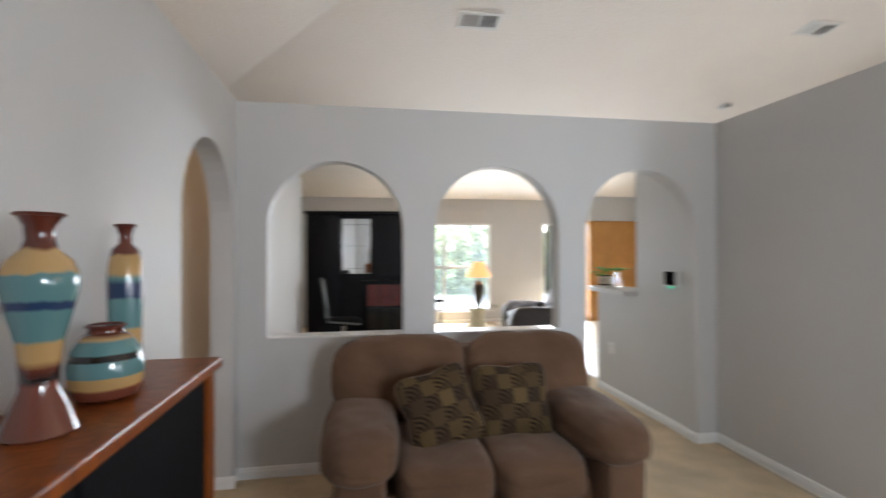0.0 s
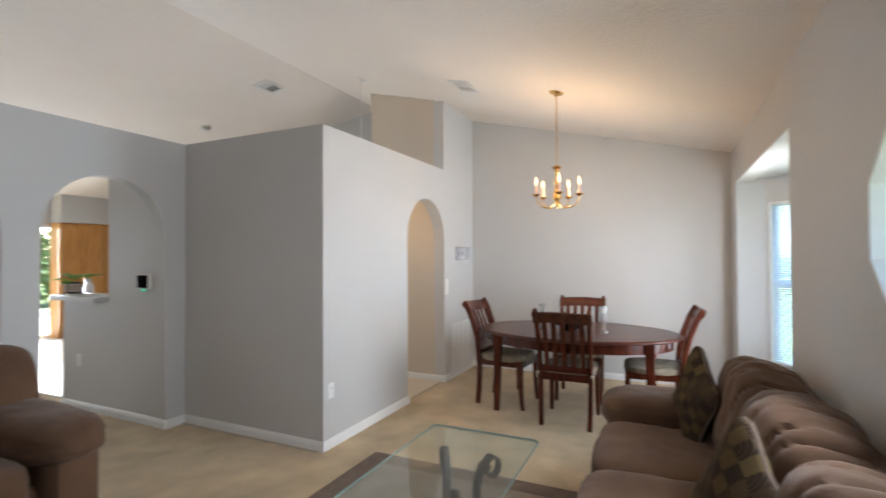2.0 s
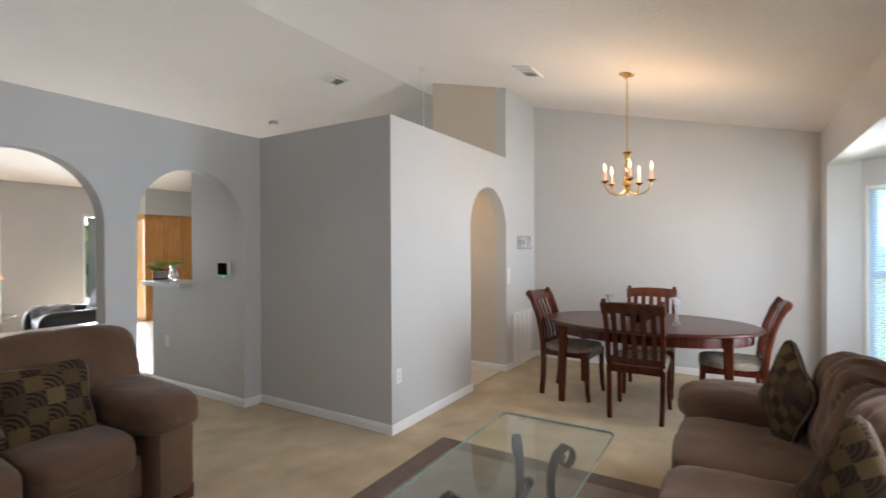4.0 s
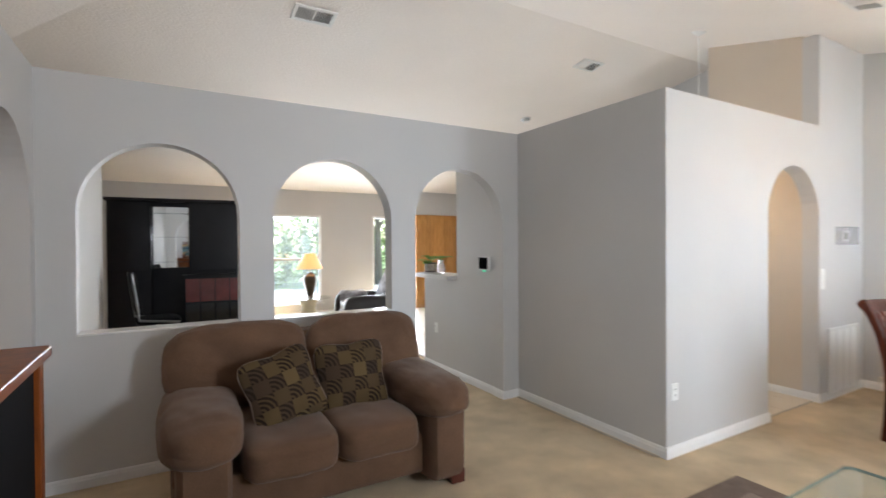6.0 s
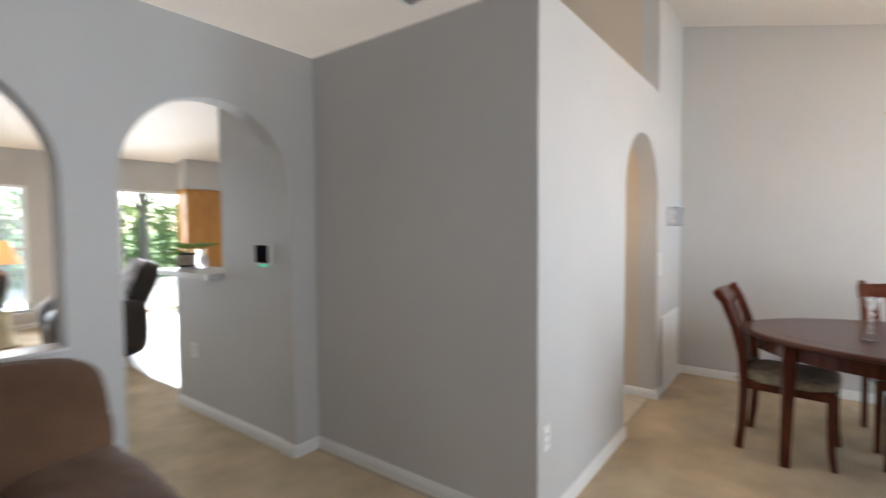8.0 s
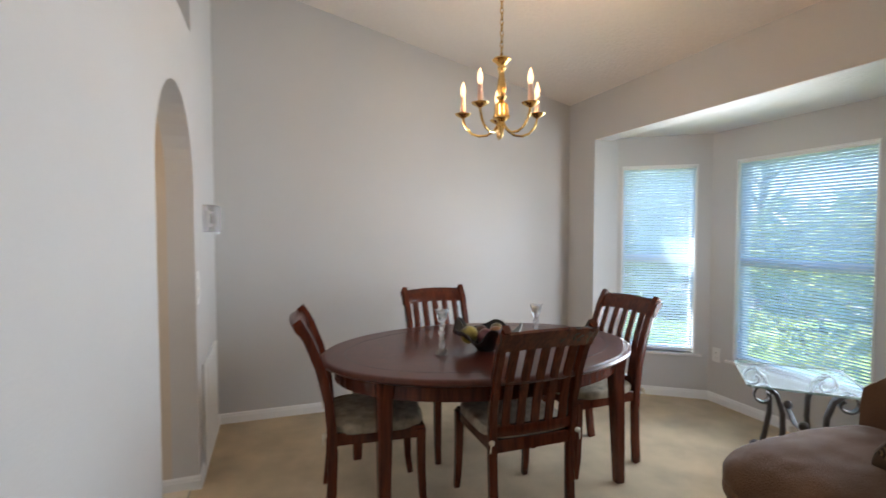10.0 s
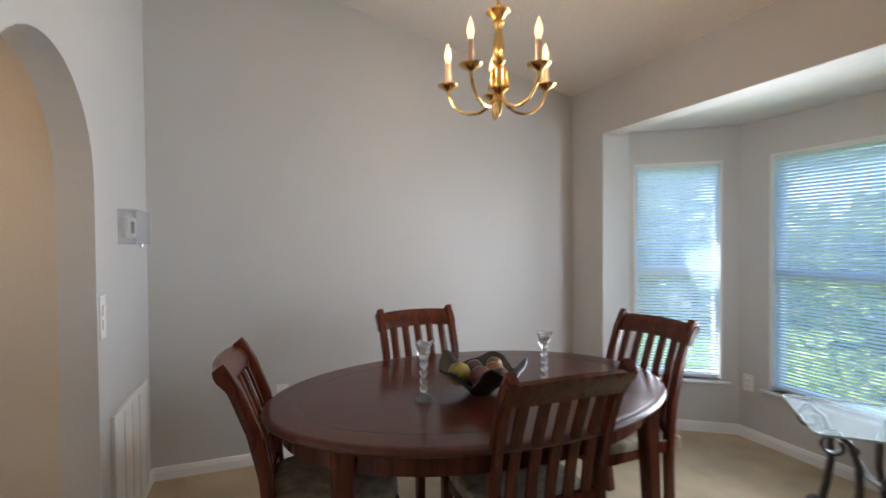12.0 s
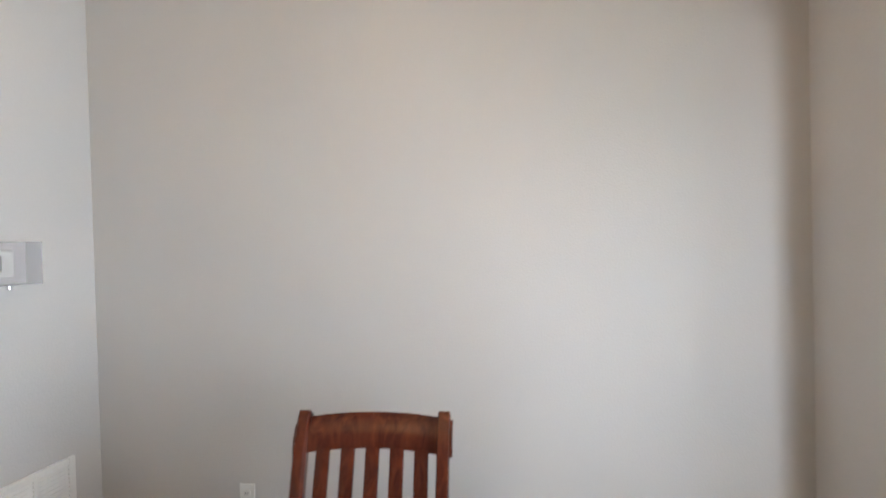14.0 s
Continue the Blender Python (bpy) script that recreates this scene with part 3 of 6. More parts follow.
# ---------- more mesh helpers ----------


def add_bar(bm, pts, across, deep, side=None, taper=1.0):
    """A rectangular bar swept along pts; across is its width along side, deep the other way, both shrink by taper at the end."""
    pts = [Vector(p) for p in pts]
    s = Vector(side or (0, 1, 0)).normalized()
    rings = []
    for i, p in enumerate(pts):
        d = (pts[min(i + 1, len(pts) - 1)] - pts[max(i - 1, 0)]).normalized()
        n = s.cross(d).normalized()
        k = 1 + (taper - 1) * i / (len(pts) - 1)
        a, b = s * across * k / 2, n * deep * k / 2
        c = 0.78
        rings.append([bm.verts.new(p + v) for v in (a * c + b, -a * c + b, -a + b * c, -a - b * c, -a * c - b, a * c - b, a - b * c, a + b * c)])
    for q, r in zip(rings, rings[1:]):
        for k in range(8):
            bm.faces.new((q[k], q[(k + 1) % 8], r[(k + 1) % 8], r[k]))
    bm.faces.new(list(reversed(rings[0])))
    bm.faces.new(rings[-1])
    bmesh.ops.recalc_face_normals(bm, faces=bm.faces[:])
    return bm


def add_cushion(bm, c, size, p=4.0, cuts=9, lump=0.0, freq=3.0, m=None, pinch=0.0, fold=0.0, grain=(2.6, 12, 12)):
    """A stuffed cushion: a rounded box of that size round c, lumpy by lump metres, turned by m; pinch draws its corners out."""
    before = set(bm.verts)
    r = bmesh.ops.create_cube(bm, size=2.0)
    es = list({e for v in r["verts"] for e in v.link_edges})
    bmesh.ops.subdivide_edges(bm, edges=es, cuts=cuts, use_grid_fill=True)
    vs = [v for v in bm.verts if v not in before]
    seed = Vector((c[0] * 3.1, c[1] * 2.7, c[2] * 5.3))
    for v in vs:
        q = Vector((math.tan(a * 0.72) / math.tan(0.72) for a in v.co))
        norm = sum(abs(a) ** p for a in q) ** (1 / p)
        q = q / norm
        if pinch:
            k = abs(q.x * q.y)
            q.z *= 1 - pinch * max(abs(q.x), abs(q.y)) ** 2
            q.x *= 1 + 0.12 * k - 0.07 * (1 - q.y * q.y)
            q.y *= 1 + 0.12 * k - 0.07 * (1 - q.x * q.x)
        w = Vector((q.x * size[0] / 2, q.y * size[1] / 2, q.z * size[2] / 2))
        if lump:
            w += q.normalized() * lump * noise.fractal(w * freq + seed, 0.8, 2.0, 3)
        if fold:
            f_ = noise.noise(Vector((w.x * grain[0], w.y * grain[1], w.z * grain[2])) + seed)
            w -= q.normalized() * fold * max(0.0, 1 - abs(f_) * 5.5) ** 1.5
        if m is not None:
            w = m @ w
        v.co = w + Vector(c)
    return bm


def arc3(c, r, a0, a1, n, plane="xz"):
    out = []
    for k in range(n + 1):
        a = radians(a0 + (a1 - a0) * k / n)
        u, w = r * math.cos(a), r * math.sin(a)
        out.append((c[0] + u, c[1], c[2] + w) if plane == "xz" else (c[0], c[1] + u, c[2] + w) if plane == "yz" else (c[0] + u, c[1] + w, c[2]))
    return out


def spiral(c, r0, r1, a0, a1, n, d=(1, 0)):
    """A flat scroll in the upright plane through c along direction d."""
    out = []
    for k in range(n + 1):
        f = k / n
        a, r = radians(a0 + (a1 - a0) * f), r0 + (r1 - r0) * f
        out.append((c[0] + d[0] * r * math.cos(a), c[1] + d[1] * r * math.cos(a), c[2] + r * math.sin(a)))
    return out


# ---------- trim of the rooms ----------


def baseboard(name, p, q, inward, h=0.073):
    """A run of moulded skirting along the wall foot from p to q; inward is the unit way into the room."""
    bm = bmesh.new()
    p, q, n = Vector(p), Vector(q), Vector(inward)
    d = (q - p).normalized()
    prof = [(0.0, 0.0), (0.015, 0.0), (0.015, h * 0.66), (0.011, h * 0.78), (0.011, h * 0.86), (0.005, h), (0.0, h)]
    rows = []
    for e in (p, q):
        rows.append([bm.verts.new((e.x + n.x * u, e.y + n.y * u, z)) for u, z in prof])
    k = len(prof)
    for i in range(k):
        bm.faces.new((rows[0][i], rows[0][(i + 1) % k], rows[1][(i + 1) % k], rows[1][i]))
    bm.faces.new(rows[0])
    bm.faces.new(list(reversed(rows[1])))
    bmesh.ops.recalc_face_normals(bm, faces=bm.faces[:])
    structure(name, bm, M_TRIM, "white moulded baseboard along the wall foot", "baseboard")


T_ = 0.013
baseboard("baseboard_north", (X_LEFT, Y_ARCH), (2.17 + T_, Y_ARCH), (0, -1))
baseboard("baseboard_jamb", (3.065, Y_ARCH - T_), (3.065, Y_ARCH + 0.13), (-1, 0))
baseboard("baseboard_pier", (3.065 - T_, Y_ARCH), (X_BOX, Y_ARCH), (0, -1))
baseboard("baseboard_pantry", (X_BOX, Y_ARCH), (X_BOX, Y_WHITE - T_), (-1, 0))
baseboard("baseboard_white", (X_BOX - T_, Y_WHITE), (4.52 + T_, Y_WHITE), (0, -1))
baseboard("baseboard_arch_jamb", (xr, Y_WHITE - T_), (xr, 2.98), (-1, 0))
baseboard("baseboard_corner", (xr - T_, Y_WHITE), (X_DIN, Y_WHITE), (0, -1))
baseboard("baseboard_east", (X_DIN, Y_WHITE), (X_DIN, Y_WIN), (-1, 0))
baseboard("baseboard_east_return", (X_DIN, Y_WIN), (BAY1, Y_WIN), (0, 1))
for i in range(5):
    a, b = Vector(B[i] if i else (BAY1, Y_WIN + T_)), Vector(B[i + 1])
    if i == 4:
        b = Vector((BAY0, Y_WIN + T_))
    d = (b - a).normalized()
    baseboard("baseboard_bay", a, b, (d.y, -d.x) if (d.y * (4.78 - a.x) - d.x * (-1.2 - a.y)) > 0 else (-d.y, d.x))
baseboard("baseboard_south", (BAY0, Y_WIN), (X_LEFT, Y_WIN), (0, 1))
baseboard("baseboard_west", (X_LEFT, Y_WIN), (X_LEFT, 2.55), (1, 0))
baseboard("baseboard_west_jamb", (X_LEFT - 0.13, 3.40), (X_LEFT + T_, 3.40), (0, -1))
baseboard("baseboard_kitchen", (X_K, Y_ARCH + 0.13), (X_K, 5.06), (-1, 0))
baseboard("baseboard_far", (X_LEFT, Y_FAR), (SD0, Y_FAR), (0, -1))

bm = bmesh.new()
add_box(bm, (X_LEFT - 0.13, Y_ARCH + 0.13, 0), (X_LEFT, 6.80, H))
structure("wall_family_side", bm, M_WALL, "pale grey part-height wall beside the family room", "wall")
bm = bmesh.new()
add_box(bm, (-3.2, 3.9, 0), (X_LEFT - 0.13, 4.03, H))
structure("wall_side_hall_end", bm, M_TAN, "beige wall at the end of the side hall", "wall")

# sills of the two low arches
for u0, u1 in ((-0.05, 0.84), (1.06, 1.96)):
    bm = bmesh.new()
    add_box(bm, (u0, Y_ARCH - 0.012, 0.895), (u1, Y_ARCH + 0.142, 0.909), 0.003)
    structure("sill_arch", bm, M_SILL, "painted white sill of an arched opening", "sill")

# ---------- windows ----------
slat_meshes = {}


def slat_mesh(width):
    bm = bmesh.new()
    rows = []
    for x in (-width / 2, width / 2):
        rows.append([bm.verts.new((x, y, z)) for y, z in ((-0.0125, 0.0), (0.0, 0.0022), (0.0125, 0.0), (0.0125, -0.0008), (0.0, 0.0014), (-0.0125, -0.0008))])
    for k in range(6):
        bm.faces.new((rows[0][k], rows[0][(k + 1) % 6], rows[1][(k + 1) % 6], rows[1][k]))
    bm.faces.new(rows[0])
    bm.faces.new(list(reversed(rows[1])))
    bmesh.ops.recalc_face_normals(bm, faces=bm.faces[:])
    me = bpy.data.meshes.new("slat")
    bm.to_mesh(me)
    bm.free()
    me.materials.append(M_SLAT)
    return me


def window_unit(name, centre, turn, width, z0, z1, label, blind=False, mullions=0, sill=True):
    """A sash window; its own x runs along the wall and its y points outdoors."""
    ob = thing(name, (*centre, 0), turn, label, "window")
    ob["kind"] = "structure"
    w, zm = width / 2, (z0 + z1) / 2
    bm = bmesh.new()
    f = 0.035
    for lo, hi in (((-w, 0.05, z0), (-w + f, 0.12, z1)), ((w - f, 0.05, z0), (w, 0.12, z1)), ((-w + f, 0.05, z1 - f), (w - f, 0.12, z1)), ((-w + f, 0.05, z0), (w - f, 0.12, z0 + f))):
        add_box(bm, lo, hi, 0.004)
    part("window_frame", bm, M_TRIM, ob, smooth=False)
    bm = bmesh.new()
    for lo, hi in (((-w, -0.003, z0), (-w + 0.012, 0.05, z1)), ((w - 0.012, -0.003, z0), (w, 0.05, z1)), ((-w + 0.012, -0.003, z1 - 0.012), (w - 0.012, 0.05, z1))):
        add_box(bm, lo, hi)
    part("jamb_lining", bm, M_TRIM, ob, smooth=False)
    bm = bmesh.new()
    add_box(bm, (-w + f, 0.06, zm - 0.025), (w - f, 0.11, zm + 0.025), 0.004)
    part("meeting_rail", bm, M_TRIM, ob, smooth=False)
    xs = [-w + f + (2 * w - 2 * f) * k / (mullions + 1) for k in range(mullions + 2)]
    for k in range(mullions):
        bm = bmesh.new()
        add_box(bm, (xs[k + 1] - 0.03, 0.055, z0 + f), (xs[k + 1] + 0.03, 0.115, z1 - f), 0.004)
        part("mullion", bm, M_TRIM, ob, smooth=False)
    for a, b in zip(xs, xs[1:]):
        for lo, hi in ((z0 + f, zm - 0.025), (zm + 0.025, z1 - f)):
            bm = bmesh.new()
            add_box(bm, (a, 0.082, lo), (b, 0.086, hi))
            pane = part("pane", bm, M_GLASS, ob, smooth=False)
            pane.visible_shadow = False
    if mullions:
        for a, b in zip(xs, xs[1:]):
            bm = bmesh.new()
            add_box(bm, (a, 0.124, z0 + 0.02), (b, 0.126, z1 - 0.02))
            part("insect_screen", bm, M_SCREENMESH, ob, "grey insect screen mesh", smooth=False).visible_shadow = False
    if sill:
        bm = bmesh.new()
        add_box(bm, (-w - 0.05, -0.035, z0 - 0.022), (w + 0.05, 0.05, z0), 0.006)
        part("window_sill", bm, M_SILL, ob, smooth=False)
    if blind:
        bl = thing("blind", (*centre, 0), turn, "white horizontal mini blind, lowered with slats half open", "blind", "blinds in the bay")
        bw = width - 0.03
        bm = bmesh.new()
        add_box(bm, (-bw / 2, 0.008, z1 - 0.03), (bw / 2, 0.042, z1 - 0.002), 0.003)
        part("headrail", bm, M_PLASTIC, bl, smooth=False)
        bm = bmesh.new()
        add_box(bm, (-bw / 2, 0.014, z0 + 0.022), (bw / 2, 0.036, z0 + 0.034), 0.003)
        part("bottom_rail", bm, M_PLASTIC, bl, smooth=False)
        for x in (-bw * 0.36, bw * 0.36):
            bm = bmesh.new()
            add_tube(bm, [(x, 0.025, z0 + 0.03), (x, 0.025, z1 - 0.03)], 0.0012, 5)
            part("ladder_cord", bm, M_PLASTIC, bl)
        me = slat_mesh(bw)
        n = int((z1 - z0 - 0.08) / 0.0215) + 1
        for k in range(n):
            s = new("slat", me)
            s.parent = bl
            s.matrix_local = pose(random.uniform(-0.001, 0.001), 0.025, z0 + 0.045 + k * 0.0215, -42 + random.uniform(-0.8, 0.8), 0, random.uniform(-0.03, 0.03))
    return ob


for i, (a, b, u0, u1) in enumerate(BAY_WINDOWS):
    p, q = Vector(B[a]), Vector(B[b])
    d = (q - p).normalized()
    c = p + d * (u0 + u1) / 2
    window_unit("window_%d" % (i + 1), (c.x, c.y), math.degrees(math.atan2(d.y, d.x)), u1 - u0, WIN_Z0, WIN_Z1, "white sash window in the bay with a marble sill", True)
window_unit("window_4", ((FW0 + FW1) / 2, Y_FAR), 0, FW1 - FW0, FZ0, FZ1, "wide white twin sash window facing the back garden", False, 1)

# octagon window
octo = thing("window_5", (OX, Y_WIN, OZ), 0, "octagonal white window in a deep white reveal", "window")
octo["kind"] = "structure"


def oct_ring(bm, r0, r1, y0, y1):
    k = 1 / math.cos(math.pi / 8)
    rows = []
    for r, y in ((r1, y0), (r0, y0), (r0, y1), (r1, y1)):
        rows.append([bm.verts.new((r * k * math.cos(math.pi / 8 + i * math.pi / 4), y, r * k * math.sin(math.pi / 8 + i * math.pi / 4))) for i in range(8)])
    for a in range(4):
        for i in range(8):
            bm.faces.new((rows[a][i], rows[a][(i + 1) % 8], rows[(a + 1) % 4][(i + 1) % 8], rows[(a + 1) % 4][i]))
    bmesh.ops.recalc_face_normals(bm, faces=bm.faces[:])


bm = bmesh.new()
oct_ring(bm, OR - 0.006, OR + 0.002, -0.16, 0.002)
part("reveal_lining", bm, M_TRIM, octo, smooth=False)
bm = bmesh.new()
oct_ring(bm, OR - 0.05, OR - 0.006, -0.15, -0.10)
part("window_frame", bm, M_TRIM, octo, smooth=False)
for lo, hi in (((-0.1, -0.135, -0.27), (-0.08, -0.115, 0.27)), ((0.08, -0.135, -0.27), (0.10, -0.115, 0.27)), ((-0.27, -0.134, -0.1), (0.27, -0.116, -0.08)), ((-0.27, -0.134, 0.08), (0.27, -0.116, 0.10))):
    bm = bmesh.new()
    add_box(bm, lo, hi, 0.003)
    part("muntin", bm, M_TRIM, octo, smooth=False)
bm = bmesh.new()
add_prism(bm, [((OR - 0.04) / math.cos(math.pi / 8) * math.cos(math.pi / 8 + i * math.pi / 4), (OR - 0.04) / math.cos(math.pi / 8) * math.sin(math.pi / 8 + i * math.pi / 4)) for i in range(8)], "y", -0.127, -0.123)
part("pane", bm, M_GLASS, octo, smooth=False).visible_shadow = False

# sliding door
slider = thing("door_1", ((SD0 + SD1) / 2, Y_FAR, 0), 0, "white-framed glass sliding door to the back garden", "door")
slider["kind"] = "structure"
sw = (SD1 - SD0) / 2
for lo, hi in (((-sw, 0.03, 0), (-sw + 0.05, 0.11, SDZ)), ((sw - 0.05, 0.03, 0), (sw, 0.11, SDZ)), ((-sw + 0.05, 0.03, SDZ - 0.05), (sw - 0.05, 0.11, SDZ)), ((-sw + 0.05, 0.03, 0), (sw - 0.05, 0.11, 0.06))):
    bm = bmesh.new()
    add_box(bm, lo, hi, 0.004)
    part("door_frame", bm, M_TRIM, slider, smooth=False)
bm = bmesh.new()
add_box(bm, (-sw + 0.05, 0.068, 0.06), (sw - 0.05, 0.072, SDZ - 0.05))
part("pane", bm, M_GLASS, slider, smooth=False).visible_shadow = False
bm = bmesh.new()
add_box(bm, (-sw + 0.055, 0.01, 0.95), (-sw + 0.08, 0.03, 1.15), 0.004)
part("handle", bm, M_BLACK, slider)

# ---------- dining set ----------


def dining_chair(at, turn, label):
    """Faces +x in its own space: back at -x."""
    ob = thing("dining_chair", at, turn, label, "chair", "chairs round the dining table")
    hw = 0.214
    for s in (-1, 1):
        bm = bmesh.new()
        pts = [(-0.232, s * (hw - 0.015), 0.0), (-0.215, s * (hw - 0.01), 0.16), (-0.208, s * (hw - 0.008), 0.34), (-0.212, s * (hw - 0.006), 0.46), (-0.225, s * (hw - 0.003), 0.60), (-0.262, s * hw, 0.76), (-0.315, s * (hw + 0.002), 0.90), (-0.352, s * (hw + 0.003), 0.965), (-0.368, s * (hw + 0.003), 0.985)]
        add_bar(bm, pts, 0.036, 0.046)
        part("rear_post", bm, M_CHERRY, ob)
        bm = bmesh.new()
        add_bar(bm, [(0.215, s * 0.205, 0.43), (0.216, s * 0.205, 0.25), (0.222, s * 0.207, 0.10), (0.236, s * 0.209, 0.0)], 0.044, 0.044, taper=0.72)
        part("leg", bm, M_CHERRY, ob)
    bm = bmesh.new()
    n = 12
    rail = []
    for k in range(n + 1):
        f = k / n * 2 - 1
        rail.append((-0.335 - 0.028 * (1 - f * f), f * (hw + 0.028), 0.927 + 0.012 * (1 - f * f)))
    rows = []
    for x, y, z in rail:
        rows.append([bm.verts.new((x + u, y, z + w)) for u, w in ((0.030, -0.048), (0.022, -0.01), (0.000, 0.028), (-0.030, 0.042), (-0.046, 0.034), (-0.036, 0.012), (-0.008, -0.018), (0.010, -0.052))])
    for a, b in zip(rows, rows[1:]):
        for k in range(8):
            bm.faces.new((a[k], b[k], b[(k + 1) % 8], a[(k + 1) % 8]))
    bm.faces.new(rows[0])
    bm.faces.new(list(reversed(rows[-1])))
    bmesh.ops.recalc_face_normals(bm, faces=bm.faces[:])
    part("top_rail", bm, M_CHERRY, ob, "curved cherry top rail")
    bm = bmesh.new()
    add_bar(bm, [(-0.214 - 0.012 * (1 - (k / 4 - 1) ** 2), -hw + 0.02 + (2 * hw - 0.04) * k / 8, 0.485) for k in range(9)], 0.05, 0.024, side=(0, 0, 1))
    part("lower_rail", bm, M_CHERRY, ob)
    for k in range(5):
        y = -0.150 + 0.075 * k
        bow = 0.02 * (1 - (y / hw) ** 2)
        bm = bmesh.new()
        add_bar(bm, [(-0.216 - bow * 0.5, y, 0.50), (-0.232 - bow * 0.7, y, 0.62), (-0.262 - bow, y, 0.76), (-0.312 - bow, y, 0.895)], 0.042, 0.012)
        part("slat", bm, M_CHERRY, ob)
    bm = bmesh.new()
    for lo_, hi_ in (((-0.22, -0.215, 0.385), (0.235, -0.19, 0.445)), ((-0.22, 0.19, 0.385), (0.235, 0.215, 0.445)), ((0.21, -0.19, 0.385), (0.235, 0.19, 0.445)), ((-0.225, -0.19, 0.385), (-0.2, 0.19, 0.445))):
        add_box(bm, lo_, hi_, 0.003)
    part("seat_frame", bm, M_CHERRY, ob, smooth=False)
    bm = bmesh.new()
    add_cushion(bm, (0.012, 0, 0.458), (0.46, 0.445, 0.075), 5, 7, 0.004, 8)
    part("seat", bm, M_SEAT, ob, "cream seat pad with a printed pattern")
    for s in (-1, 1):
        bm = bmesh.new()
        add_tube(bm, arc3((-0.213, s * 0.219, 0.452), 0.031, 0, 360, 14, "xy"), 0.005, 6)
        add_cushion(bm, (-0.246, s * 0.226, 0.447), (0.022, 0.026, 0.024), 2.5, 3)
        add_tube(bm, [(-0.247, s * 0.226, 0.447), (-0.252, s * 0.234, 0.43), (-0.25, s * 0.236, 0.405)], 0.004, 5)
        part("tie", bm, M_TIE, ob, "knotted cream cotton tie")
    return ob


chair_text = "cherry slat-back dining chair with printed seat pad, "
chair = dining_chair((4.69, 0.455, 0.004), 0, chair_text + "pushed in")
for at, turn, text in (((5.445, 0.487, 0.004), 184, "at the wall"), ((4.98, 1.115, 0.004), -95, "angled outward"), ((5.005, -0.215, 0.004), 94, "before the bay")):
    tagged(copy_thing(chair, pose(*at, 0, 0, turn)), chair_text + text)

TX, TY, TZ, AX, AY = 5.05, 0.46, 0.743, 0.64, 0.915
table = thing("dining_table", (TX, TY, 0.012), 0, "oval polished cherry dining table with tapered legs", "table")


def add_oval(bm, profile, steps=64):
    """profile: (inset, z) from the top's rim."""
    rings = []
    for inset, z in profile:
        rings.append([bm.verts.new(((AX - inset) * math.cos(2 * math.pi * k / steps), (AY - inset) * math.sin(2 * math.pi * k / steps), z)) for k in range(steps)])
    for a, b in zip(rings, rings[1:]):
        for k in range(steps):
            bm.faces.new((a[k], a[(k + 1) % steps], b[(k + 1) % steps], b[k]))
    return rings


bm = bmesh.new()
rings = add_oval(bm, [(0.06, 0.700), (0.012, 0.700), (0.004, 0.704), (0.0, 0.712), (0.004, 0.722), (0.012, 0.727), (0.022, 0.730), (0.034, 0.7305)])
bm.faces.new(list(reversed(rings[0])))
bm.faces.new(rings[-1])
bmesh.ops.recalc_face_normals(bm, faces=bm.faces[:])
part("tabletop", bm, M_TOP, table, "polished cherry top")
bm = bmesh.new()
rings = add_oval(bm, [(0.135, 0.7300), (0.135, 0.7312), (0.128, 0.7312), (0.128, 0.7300)])
bmesh.ops.recalc_face_normals(bm, faces=bm.faces[:])
part("inlay_line", bm, M_INLAY, table, "dark inlaid line")
for y in (-0.002, 0.23):
    bm = bmesh.new()
    hx = AX * math.sqrt(1 - (y / AY) ** 2) - 0.03
    add_box(bm, (-hx, y - 0.0012, 0.7300), (hx, y + 0.0012, 0.7309))
    part("leaf_joint", bm, M_INLAY, table, smooth=False)
bm = bmesh.new()
rings = add_oval(bm, [(0.075, 0.700), (0.075, 0.610), (0.10, 0.610), (0.10, 0.700)])
for k in range(64):
    bm.faces.new((rings[3][k], rings[3][(k + 1) % 64], rings[0][(k + 1) % 64], rings[0][k]))
bmesh.ops.recalc_face_normals(bm, faces=bm.faces[:])
part("apron", bm, M_CHERRY, table)
for sx in (-1, 1):
    for sy in (-1, 1):
        bm = bmesh.new()
        add_bar(bm, [(sx * 0.355, sy * 0.655, 0.700), (sx * 0.355, sy * 0.655, 0.60), (sx * 0.368, sy * 0.660, 0.3), (sx * 0.38, sy * 0.665, -0.008)], 0.085, 0.085, taper=0.6)
        part("leg", bm, M_CHERRY, table)

